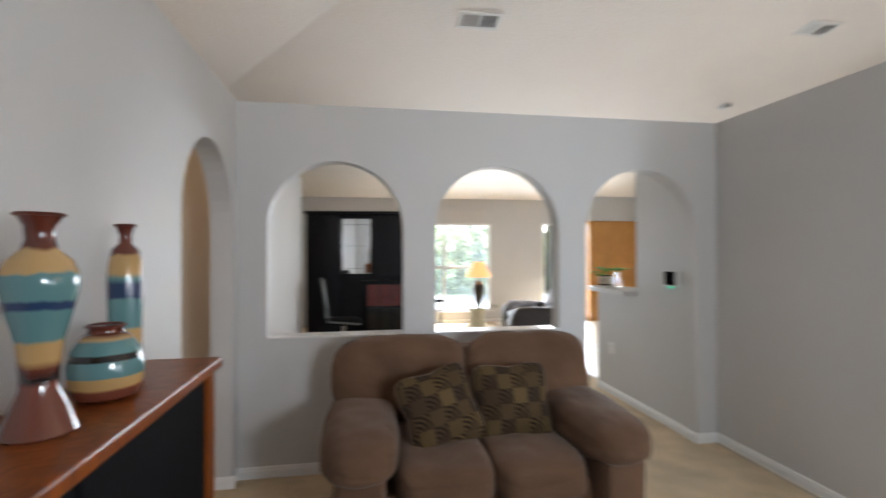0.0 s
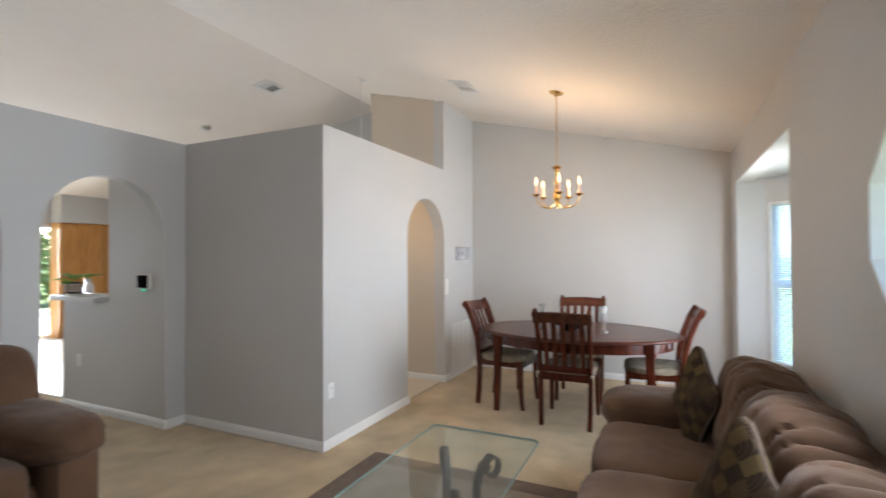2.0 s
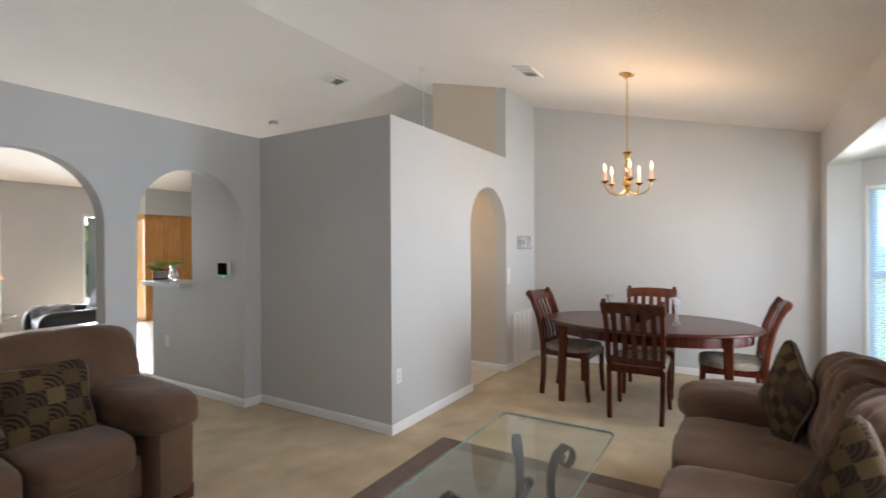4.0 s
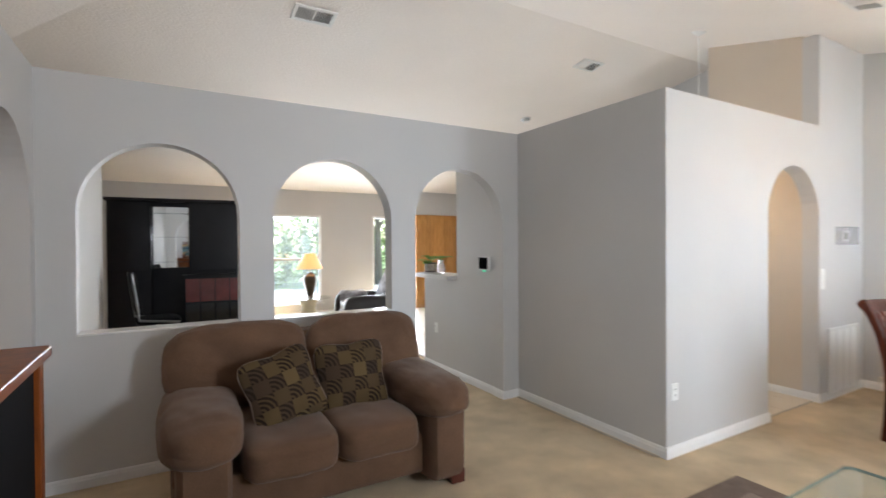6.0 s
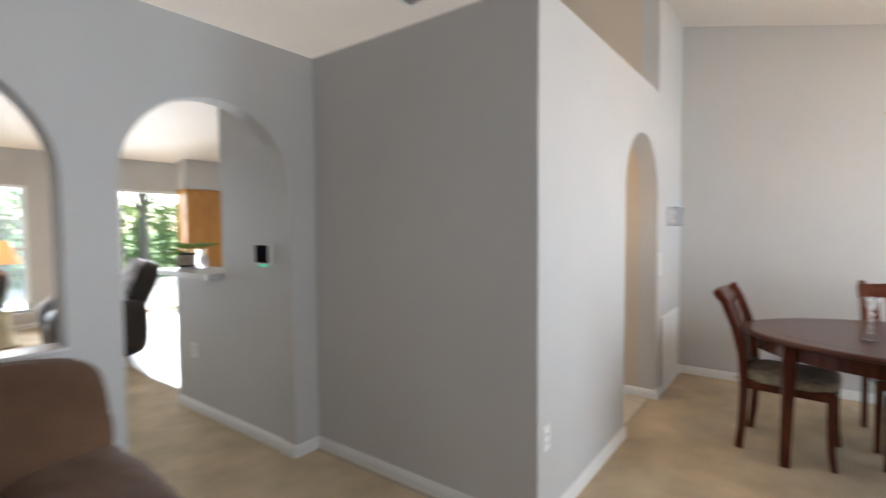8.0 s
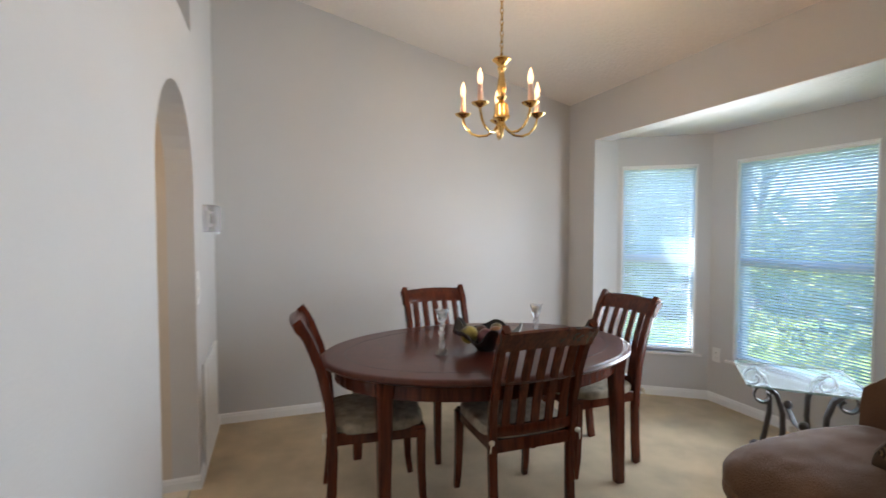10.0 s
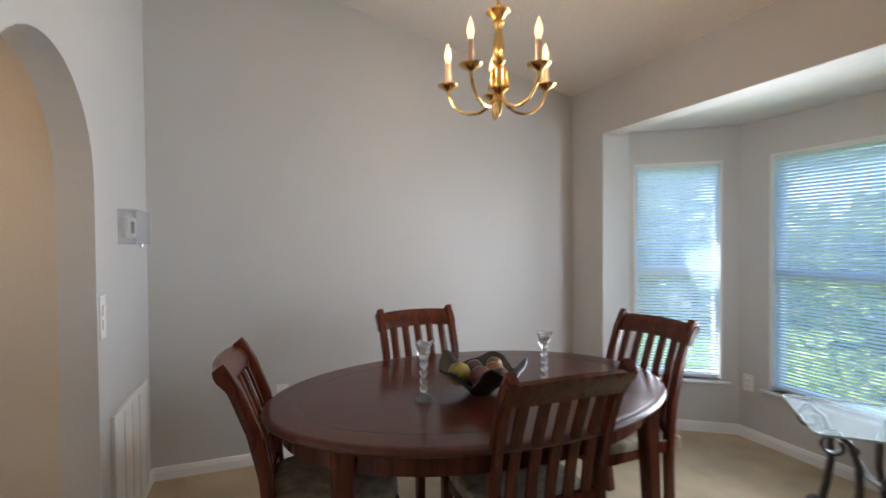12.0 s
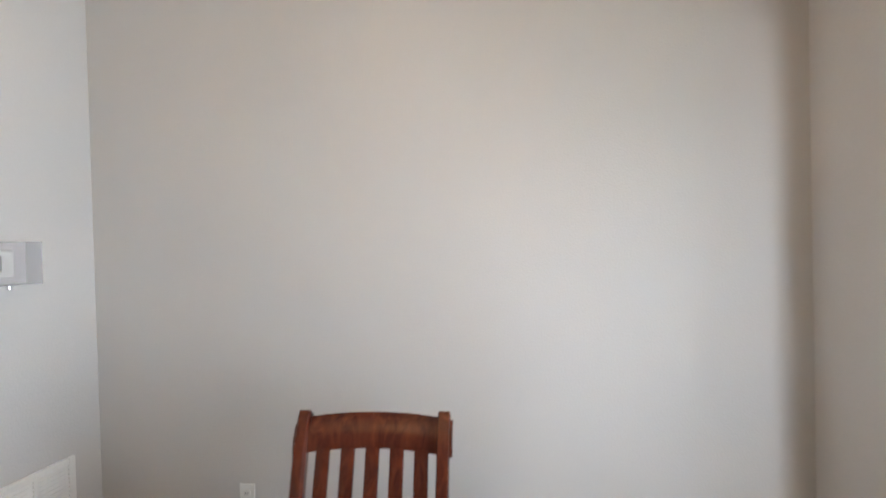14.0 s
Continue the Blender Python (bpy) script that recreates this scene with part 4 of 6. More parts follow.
# candle holders and bowl
for cx, cy in ((4.925, 0.75), (4.905, 0.19)):
    ch = thing("candle_holder", (cx, cy, TZ - 0.0005), 0, "clear cut-crystal candle holder of stacked balls on the table", "candle holder", "crystal candle holders")
    bm = bmesh.new()
    add_lathe(bm, [(0.005, 0), (0.036, 0), (0.038, 0.008), (0.030, 0.022), (0.014, 0.032)], steps=8)
    part("base", bm, M_CRYSTAL, ch, smooth=False)
    for k in range(4):
        bm = bmesh.new()
        z = 0.049 + k * 0.033
        add_lathe(bm, [(0.006, z - 0.0165), (0.0145, z - 0.010), (0.0185, z), (0.0145, z + 0.010), (0.006, z + 0.0165)], steps=10)
        part("ball", bm, M_CRYSTAL, ch, smooth=False)
    bm = bmesh.new()
    petals = []
    for r, z, f in ((0.010, 0.165, 0), (0.020, 0.178, 0), (0.026, 0.198, 0.1), (0.027, 0.215, 0.4), (0.037, 0.240, 1.0), (0.030, 0.238, 1.0), (0.018, 0.210, 0.3), (0.010, 0.192, 0)):
        petals.append([bm.verts.new((r * (1 + 0.09 * f * math.cos(4 * a)) * math.cos(a), r * (1 + 0.09 * f * math.cos(4 * a)) * math.sin(a), z + 0.004 * f * math.cos(4 * a))) for a in [2 * math.pi * j / 24 for j in range(24)]])
    for lo_, hi_ in zip(petals, petals[1:]):
        for j in range(24):
            bm.faces.new((lo_[j], lo_[(j + 1) % 24], hi_[(j + 1) % 24], hi_[j]))
    bm.faces.new(list(reversed(petals[0])))
    bm.faces.new(petals[-1])
    bmesh.ops.recalc_face_normals(bm, faces=bm.faces[:])
    part("cup", bm, M_CRYSTAL, ch, smooth=False)
    bm = bmesh.new()
    add_lathe(bm, [(0.0105, 0.196), (0.0155, 0.202), (0.016, 0.226), (0.003, 0.230)], steps=12)
    part("tea_light", bm, M_TIE, ch, "stub of cream candle")
bowl = thing("bowl", (4.93, 0.49, TZ - 0.0005), 20, "dark ruffled pewter-coloured bowl on the dining table", "bowl")
bm = bmesh.new()
rows = []
for f, r, z in ((0, 0.045, 0.0), (0, 0.055, 0.012), (0.3, 0.09, 0.042), (0.7, 0.14, 0.078), (1.0, 0.188, 0.112)):
    rows.append([bm.verts.new(((r + 0.012 * f * math.sin(5 * a)) * math.cos(a), (r + 0.012 * f * math.sin(5 * a)) * math.sin(a), z + f * f * (0.027 * math.sin(5 * a + 0.8) + 0.012 * math.sin(8 * a) + 0.006 * math.sin(11 * a)))) for a in [2 * math.pi * k / 60 for k in range(60)]])
for a, b in zip(rows, rows[1:]):
    for k in range(60):
        bm.faces.new((a[k], a[(k + 1) % 60], b[(k + 1) % 60], b[k]))
bm.faces.new(list(reversed(rows[0])))
bmesh.ops.recalc_face_normals(bm, faces=bm.faces[:])
bmesh.ops.solidify(bm, geom=bm.faces[:], thickness=0.005)
part("dish", bm, M_BOWL, bowl)
for nm, (x, y, z), r, col in (("ball_gold", (0.055, 0.075, 0.068), 0.049, (0.30, 0.23, 0.04)), ("ball_red", (-0.035, 0.035, 0.066), 0.047, (0.13, 0.035, 0.04)), ("ball_amber", (-0.02, -0.06, 0.066), 0.046, (0.26, 0.11, 0.035)), ("ball_brown", (0.07, -0.03, 0.068), 0.040, (0.06, 0.025, 0.02)), ("ball_dark", (-0.10, -0.01, 0.074), 0.038, (0.09, 0.03, 0.025)), ("ball_olive", (0.03, -0.115, 0.078), 0.037, (0.16, 0.11, 0.035))):
    orn = thing("decorative_ball", (0, 0, 0), 0, {"ball_gold": "mottled gold", "ball_red": "mottled crimson", "ball_amber": "mottled amber", "ball_brown": "dark brown", "ball_dark": "dark russet", "ball_olive": "mottled olive"}[nm] + " decorative ball resting in the bowl", "ornament", "balls in the bowl")
    orn.matrix_world = pose(4.93, 0.49, TZ, 0, 0, 20) @ pose(x, y, z - r + 0.016)
    bm = bmesh.new()
    bmesh.ops.create_icosphere(bm, subdivisions=3, radius=r)
    for v in bm.verts:
        v.co *= 1 + 0.03 * noise.fractal(v.co * 40 + Vector((x * 90, y * 70, 0)), 0.8, 2, 2)
        v.co.z += r
    part("shell", bm, material(nm, col, 0.3, vary=0.6, scale=24, fine=0.2, bump=0.3, bump_scale=90), orn)

# ---------- chandelier ----------
CX, CY = 4.645, 0.543
zc = ceil_z(CX, CY)
chand = thing("chandelier", (CX, CY, 0), 0, "polished brass five-arm chandelier with lit candle bulbs on a chain", "chandelier")
bm = bmesh.new()
tilt = math.atan(S_NEAR)
add_lathe(bm, [(0.066, 0.0), (0.066, -0.006), (0.058, -0.016), (0.035, -0.026), (0.012, -0.034), (0.006, -0.045)], steps=28)
bmesh.ops.recalc_face_normals(bm, faces=bm.faces[:])
canopy = part("canopy", bm, M_BRASS, chand)
canopy.matrix_local = pose(0, 0, zc + 0.003, math.degrees(tilt), 0, 0)
bm = bmesh.new()
zt, k = zc - 0.04, 0
while zt > 2.245:
    pts = []
    for j in range(11):
        a = 2 * math.pi * j / 10
        u, w = 0.0075 * math.cos(a), 0.0165 * math.sin(a)
        pts.append((u, 0, zt - 0.0165 + w) if k % 2 else (0, u, zt - 0.0165 + w))
    add_tube(bm, pts, 0.0028, 5)
    zt -= 0.027
    k += 1
part("chain", bm, M_BRASS, chand)
bm = bmesh.new()
add_lathe(bm, [(0.004, 2.25), (0.012, 2.243), (0.040, 2.232), (0.046, 2.224), (0.030, 2.212), (0.018, 2.196), (0.022, 2.182), (0.016, 2.172), (0.013, 2.155), (0.019, 2.12), (0.022, 2.09), (0.015, 2.06), (0.026, 2.05), (0.024, 2.042), (0.014, 2.032), (0.020, 2.022), (0.033, 2.012), (0.036, 1.965), (0.041, 1.955), (0.040, 1.945), (0.026, 1.938), (0.013, 1.925), (0.014, 1.90), (0.011, 1.87), (0.003, 1.848)], steps=24)
bmesh.ops.recalc_face_normals(bm, faces=bm.faces[:])
part("stem", bm, M_BRASS, chand)
for k in range(5):
    a = radians(52 + 72 * k)
    d = (math.cos(a), math.sin(a))
    arm = [(0.010, 1.945), (0.016, 1.918), (0.036, 1.888), (0.072, 1.868), (0.112, 1.866), (0.148, 1.880), (0.176, 1.908), (0.190, 1.94), (0.193, 1.962)]
    bm = bmesh.new()
    add_tube(bm, [(d[0] * r, d[1] * r, z) for r, z in arm], 0.0062, 8)
    arm_ob = part("arm", bm, M_BRASS, chand)
    c = (d[0] * 0.193, d[1] * 0.193, 0)
    bm = bmesh.new()
    add_lathe(bm, [(0.006, 1.957), (0.010, 1.960), (0.036, 1.974), (0.041, 1.981), (0.037, 1.982), (0.012, 1.975)], c, 20)
    bmesh.ops.recalc_face_normals(bm, faces=bm.faces[:])
    part("drip_pan", bm, M_BRASS, arm_ob)
    bm = bmesh.new()
    add_lathe(bm, [(0.0115, 1.976), (0.0125, 1.98), (0.0115, 2.062), (0.006, 2.063)], c, 14)
    part("candle_sleeve", bm, M_CANDLE, arm_ob, "pale pink candle sleeve")
    bm = bmesh.new()
    add_lathe(bm, [(0.007, 2.063), (0.010, 2.073), (0.0135, 2.089), (0.0115, 2.106), (0.006, 2.124), (0.001, 2.138)], c, 14)
    bl_ = part("bulb", bm, M_BULB, arm_ob, "lit flame-shaped bulb")
    bl_.visible_shadow = False
    bulb_lamp("chandelier_light", (CX + c[0], CY + c[1], 2.095), 0.56, WARM, 0.016)

# ---------- living room ----------


def sofa(name, at, turn, length, seats, label, back_h, arm_h, arm_w, depth, seat_h, style):
    """Faces -y in its own space; x runs along it from 0 to length."""
    ob = thing(name, at, turn, label, "sofa")
    inner = length - 2 * arm_w
    bm = bmesh.new()
    add_cushion(bm, (length / 2, 0.06, 0.19), (length - 0.06, depth - 0.16, 0.24), 14, 9, 0.004, 4)
    part("base", bm, M_SUEDE, ob)
    bm = bmesh.new()
    add_cushion(bm, (length / 2, depth / 2 - 0.11, 0.06 + (back_h - 0.10) / 2), (length - 0.1, 0.2, back_h - 0.10), 9, 9, 0.006, 4)
    part("back_frame", bm, M_SUEDE, ob)
    for s in (0, 1):
        x = arm_w / 2 if s == 0 else length - arm_w / 2
        bm = bmesh.new()
        add_cushion(bm, (x, -0.01, 0.06 + (arm_h - 0.18) / 2), (arm_w - 0.09, depth - 0.05, arm_h - 0.14), 10, 9, 0.004, 5)
        part("arm_panel", bm, M_SUEDE, ob)
        bm = bmesh.new()
        add_cushion(bm, (x, -0.02, arm_h - 0.105), (arm_w + 0.06, depth + 0.02, 0.245), 3.1, 20, 0.010, 5, fold=0.006)
        part("arm_pad", bm, M_SUEDE, ob, "overstuffed rolled arm")
    w = inner / seats
    for k in range(seats):
        x = arm_w + w * (k + 0.5)
        bm = bmesh.new()
        add_cushion(bm, (x, -0.09, seat_h - 0.085), (w + 0.004, depth - 0.20, 0.20), 6, 18, 0.009, 5, fold=0.005)
        part("seat_cushion", bm, M_SUEDE, ob)
        bm = bmesh.new()
        if style == "soft":
            add_cushion(bm, (x, depth / 2 - 0.22, (seat_h + back_h) / 2 - 0.0), (w + 0.05, 0.36, back_h - seat_h + 0.10), 2.9, 30, 0.016, 4, Matrix.Rotation(radians(-10), 3, "X"), fold=0.019, grain=(9.5, 2.4, 2.6))
        else:
            wb = length / seats
            add_cushion(bm, (wb * (k + 0.5), depth / 2 - 0.20, (seat_h + back_h) / 2 + 0.02), (wb + 0.02, 0.30, back_h - seat_h + 0.06), 3.3, 22, 0.014, 5, Matrix.Rotation(radians(-12), 3, "X"), fold=0.006)
        part("back_cushion", bm, M_SUEDE, ob, "plump loose back cushion" if style == "soft" else "")
    for x in (0.09, length - 0.09):
        for y in (-depth / 2 + 0.1, depth / 2 - 0.1):
            bm = bmesh.new()
            add_box(bm, (x - 0.045, y - 0.045, 0.0), (x + 0.045, y + 0.045, 0.085), 0.006)
            part("foot", bm, M_TERRA, ob, "reddish wooden block foot")
    return ob


sofa("loveseat", (0.385, 2.87, 0.004), 0, 1.60, 2, "brown microfibre loveseat under the arched wall", 0.90, 0.61, 0.33, 1.02, 0.45, "tight")
sofa("sofa", (3.90, -0.45, 0.004), 180, 2.98, 3, "long brown microfibre sofa under the octagonal window", 0.88, 0.58, 0.46, 0.98, 0.46, "soft")

M_PATCH = patchwork("patchwork_cover", 12.5, 0.85)
M_SWIRL = patchwork("swirl_cover", 19.0, 0.85)


def throw_pillow(at, rot, label, size=0.44, spin=0.0, cover=None):
    ob = thing("throw_pillow", (0, 0, 0), 0, label, "pillow", "patterned throw pillows")
    ob.matrix_world = pose(*at, *rot) @ pose(0, 0, 0, 0, 0, spin)
    bm = bmesh.new()
    add_cushion(bm, (0, 0, 0), (size, size, 0.17), 5.0, 14, 0.006, 6, pinch=0.75)
    part("cover", bm, cover or M_PATCH, ob)
    bm = bmesh.new()
    h = size / 2 * 1.0
    pts = []
    for k in range(41):
        a = 2 * math.pi * k / 40
        c_, s_ = math.cos(a), math.sin(a)
        n_ = (abs(c_) ** 5 + abs(s_) ** 5) ** 0.2
        u, v = c_ / n_, s_ / n_
        kk = abs(u * v)
        pts.append((h * u * (1 + 0.12 * kk - 0.07 * (1 - v * v)), h * v * (1 + 0.12 * kk - 0.07 * (1 - u * u)), 0))
    add_tube(bm, pts, 0.006, 6)
    part("piping", bm, M_RUGB, ob)
    return ob


throw_pillow((0.97, 2.79, 0.62), (68, -8, 8), "gold and brown patterned throw pillow leaning on the loveseat", 0.40, 6)
throw_pillow((1.385, 2.84, 0.61), (74, -2, -4), "gold and brown patterned throw pillow upright on the loveseat", 0.42)
throw_pillow((3.32, -0.46, 0.665), (80, 30, 190), "brown swirl-patterned throw pillow propped at the sofa's far end", 0.43, cover=M_SWIRL)
throw_pillow((2.08, -0.51, 0.665), (76, 28, 190), "brown swirl-patterned throw pillow propped on the sofa", 0.43, cover=M_SWIRL)


def clipped(bm, x0, x1, y0, y1, c, z0, z1):
    o = [(x0 + c, y0), (x1 - c, y0), (x1, y0 + c), (x1, y1 - c), (x1 - c, y1), (x0 + c, y1), (x0, y1 - c), (x0, y0 + c)]
    add_prism(bm, o, "z", z0, z1)
    return o


def iron_glass_table(name, at, turn, lx, ly, h, clip, label, group="", pane=None, inset=0.20, splay=0.0):
    ob = thing(name, at, turn, label, "table", group)
    bm = bmesh.new()
    clipped(bm, -lx / 2 + 0.003, lx / 2 - 0.003, -ly / 2 + 0.003, ly / 2 - 0.003, clip, h - 0.010, h)
    top_ = part("glass_top", bm, pane or M_GREENGLASS, ob, "clear glass top with clipped corners", smooth=False)
    top_.visible_shadow = False
    bm = bmesh.new()
    o = [(-lx / 2 + clip, -ly / 2), (lx / 2 - clip, -ly / 2), (lx / 2, -ly / 2 + clip), (lx / 2, ly / 2 - clip), (lx / 2 - clip, ly / 2), (-lx / 2 + clip, ly / 2), (-lx / 2, ly / 2 - clip), (-lx / 2, -ly / 2 + clip)]
    i_ = [(x * (1 - 0.0025 / lx * 2), y * (1 - 0.0025 / ly * 2)) for x, y in o]
    for k in range(8):
        j = (k + 1) % 8
        v = [bm.verts.new((*p, z)) for p, z in ((o[k], h - 0.011), (o[j], h - 0.011), (o[j], h + 0.001), (o[k], h + 0.001), (i_[k], h - 0.011), (i_[j], h - 0.011), (i_[j], h + 0.001), (i_[k], h + 0.001))]
        for q in ((0, 1, 2, 3), (7, 6, 5, 4), (0, 4, 5, 1), (3, 2, 6, 7)):
            bm.faces.new([v[n_] for n_ in q])
    bmesh.ops.recalc_face_normals(bm, faces=bm.faces[:])
    part("glass_edge", bm, M_EDGE, ob, "bevelled green glass edge", smooth=False)
    for e in (-1, 1):
        px = e * (lx / 2 - inset)
        for s in (-1, 1):
            bm = bmesh.new()
            hh = h - 0.012
            upr = [(px, s * 0.135, 0.04), (px, s * 0.115, hh * 0.25), (px, s * 0.095, hh * 0.5), (px, s * 0.098, hh * 0.72), (px, s * 0.128, hh * 0.9), (px, s * 0.185, hh - 0.004)]
            add_bar(bm, upr, 0.042, 0.024, side=(1, 0, 0))
            add_bar(bm, spiral((px, s * 0.185, hh - 0.064), 0.06, 0.020, 90, 90 - 330, 22, (0, s)), 0.040, 0.013, side=(1, 0, 0))
            add_bar(bm, spiral((px, s * 0.165, 0.038), 0.036, 0.014, 180, -150, 16, (0, s)), 0.040, 0.013, side=(1, 0, 0))
            leg = part("leg", bm, M_IRON, ob, "scrolled iron leg")
            if splay:
                leg.matrix_local = pose(px, s * 0.03, 0, 0, 0, -e * s * splay) @ pose(-px, 0, 0)
        bm = bmesh.new()
        add_bar(bm, [(px, 0.075 * math.cos(radians(a)), hh_ + 0.05 * math.sin(radians(a))) for hh_ in (h * 0.46,) for a in range(0, 181, 20)], 0.03, 0.010, side=(1, 0, 0))
        add_cushion(bm, (px, 0, h * 0.46 + 0.075), (0.035, 0.05, 0.05), 2.2, 4)
        part("cross_arch", bm, M_IRON, ob)
    bm = bmesh.new()
    add_bar(bm, [(-lx / 2 + inset, 0, h * 0.46 + 0.05), (0, 0, h * 0.46 + 0.02), (lx / 2 - inset, 0, h * 0.46 + 0.05)], 0.026, 0.010)
    part("stretcher", bm, M_IRON, ob)
    return ob


RUG_Z = 0.012
rug = thing("rug", (2.38, 0.75, 0.002), 0, "brown pile rug with a darker border under the coffee table", "rug")
bm = bmesh.new()
add_box(bm, (-0.86, -0.72, 0), (0.86, 0.72, RUG_Z), 0.004)
part("field", bm, M_RUG, rug, smooth=False)
bm = bmesh.new()
for lo, hi in (((-1.0, -0.87, 0), (-0.86, 0.87, RUG_Z)), ((0.86, -0.87, 0), (1.0, 0.87, RUG_Z)), ((-0.86, -0.87, 0), (0.86, -0.72, RUG_Z)), ((-0.86, 0.72, 0), (0.86, 0.87, RUG_Z))):
    add_box(bm, lo, hi, 0.004)
part("border", bm, M_RUGB, rug, "dark woven border", smooth=False)

iron_glass_table("coffee_table", (2.345, 0.615, 0.016), 0, 1.22, 0.63, 0.436, 0.025, "glass-topped coffee table on scrolled iron legs", inset=0.42, splay=58)
iron_glass_table("end_table", (4.433, -1.255, 0.004), -44, 0.56, 0.56, 0.55, 0.02, "glass-topped end table on scrolled iron legs beside the bay", pane=M_BLUEGLASS, inset=0.10)

# console with vases, against the west wall
cons = thing("console_cabinet", (X_LEFT + 0.004, 0.45, 0.004), 0, "chestnut wooden console cabinet with black cloth front panels", "cabinet")
CW, CL, CH = 0.315, 1.56, 1.10
bm = bmesh.new()
add_box(bm, (0, -0.01, CH - 0.035), (CW, CL, CH), 0.006)
part("top", bm, M_OAKTOP, cons, "glossy chestnut top", smooth=False)
bm = bmesh.new()
add_box(bm, (0.01, 0.01, 0.06), (CW - 0.055, CL - 0.02, CH - 0.035), 0.003)
part("body", bm, M_OAKTOP, cons, smooth=False)
for y in (0.015, CL - 0.065):
    bm = bmesh.new()
    add_box(bm, (CW - 0.055, y, 0.0), (CW - 0.02, y + 0.05, CH - 0.035), 0.004)
    part("stile", bm, M_OAKTOP, cons, smooth=False)
bm = bmesh.new()
add_box(bm, (CW - 0.05, 0.065, 0.05), (CW - 0.025, CL - 0.065, 0.13), 0.004)
part("plinth_rail", bm, M_OAKTOP, cons, smooth=False)
for y0, y1 in ((0.07, CL / 2 - 0.01), (CL / 2 + 0.01, CL - 0.07)):
    bm = bmesh.new()
    add_box(bm, (CW - 0.054, y0, 0.135), (CW - 0.034, y1, CH - 0.05), 0.006)
    part("cloth_panel", bm, M_CLOTH, cons, "black woven cloth panel", smooth=False)

RED, TEAL, OCHRE, BLUE, BLK = (0.11, 0.026, 0.015), (0.10, 0.22, 0.23), (0.46, 0.29, 0.12), (0.02, 0.045, 0.11), (0.012, 0.011, 0.012)
glaze_a = banded("banded_glaze_tall", [(0.0, (0.13, 0.04, 0.025)), (0.22, (0.15, 0.045, 0.03)), (0.25, BLK), (0.30, RED), (0.34, OCHRE), (0.41, OCHRE), (0.43, TEAL), (0.56, TEAL), (0.575, BLUE), (0.60, BLUE), (0.615, TEAL), (0.73, TEAL), (0.745, OCHRE), (0.83, OCHRE), (0.85, RED), (1.0, (0.10, 0.02, 0.012))])
glaze_b = banded("banded_glaze_slim", [(0.0, RED), (0.22, RED), (0.24, OCHRE), (0.33, OCHRE), (0.35, TEAL), (0.52, TEAL), (0.54, BLUE), (0.62, BLUE), (0.66, TEAL), (0.70, OCHRE), (0.80, OCHRE), (0.82, RED), (1.0, (0.10, 0.02, 0.012))])
glaze_c = banded("banded_glaze_squat", [(0.0, RED), (0.18, (0.17, 0.05, 0.03)), (0.22, OCHRE), (0.34, OCHRE), (0.36, TEAL), (0.55, TEAL), (0.57, BLK), (0.64, BLK), (0.66, TEAL), (0.80, TEAL), (0.84, OCHRE), (0.90, RED), (1.0, RED)], wave=0.02)


def vase(at, profile, mat, label):
    ob = thing("vase", at, 0, label, "vase", "banded glazed vases")
    bm = bmesh.new()
    add_lathe(bm, profile, steps=36)
    bmesh.ops.recalc_face_normals(bm, faces=bm.faces[:])
    part("body", bm, mat, ob)
    r, z = profile[-1]
    bm = bmesh.new()
    add_tube(bm, [(r * math.cos(2 * math.pi * k / 24), r * math.sin(2 * math.pi * k / 24), z) for k in range(25)], 0.004, 6)
    part("rim", bm, M_TERRA, ob, "dark glazed rim")


ZV = CH + 0.0035
vase((-0.075, 1.335, ZV), [(0.06256, 0), (0.06624, 0.00552), (0.04784, 0.0552), (0.03312, 0.092), (0.03312, 0.1196), (0.04048, 0.184), (0.05704, 0.2484), (0.06624, 0.2944), (0.06624, 0.3174), (0.0552, 0.345), (0.03128, 0.368), (0.02484, 0.3864), (0.02668, 0.414), (0.03956, 0.437)], glaze_a, "tall banded teal, ochre and red glazed vase on the console")
vase((-0.10, 1.74, ZV), [(0.04416, 0), (0.04784, 0.0184), (0.04048, 0.1104), (0.04232, 0.184), (0.04416, 0.276), (0.04048, 0.3312), (0.03312, 0.368), (0.01656, 0.3864), (0.01564, 0.4094), (0.02392, 0.437)], glaze_b, "slim banded teal and ochre glazed bottle vase on the console")
vase((-0.065, 1.565, ZV), [(0.0506, 0), (0.069, 0.01104), (0.08096, 0.046), (0.0828, 0.0828), (0.0736, 0.1242), (0.05336, 0.1546), (0.03864, 0.1638), (0.0368, 0.1711), (0.03956, 0.1803)], glaze_c, "squat banded teal and ochre glazed pot on the console")

# ---------- wall and ceiling fixtures ----------


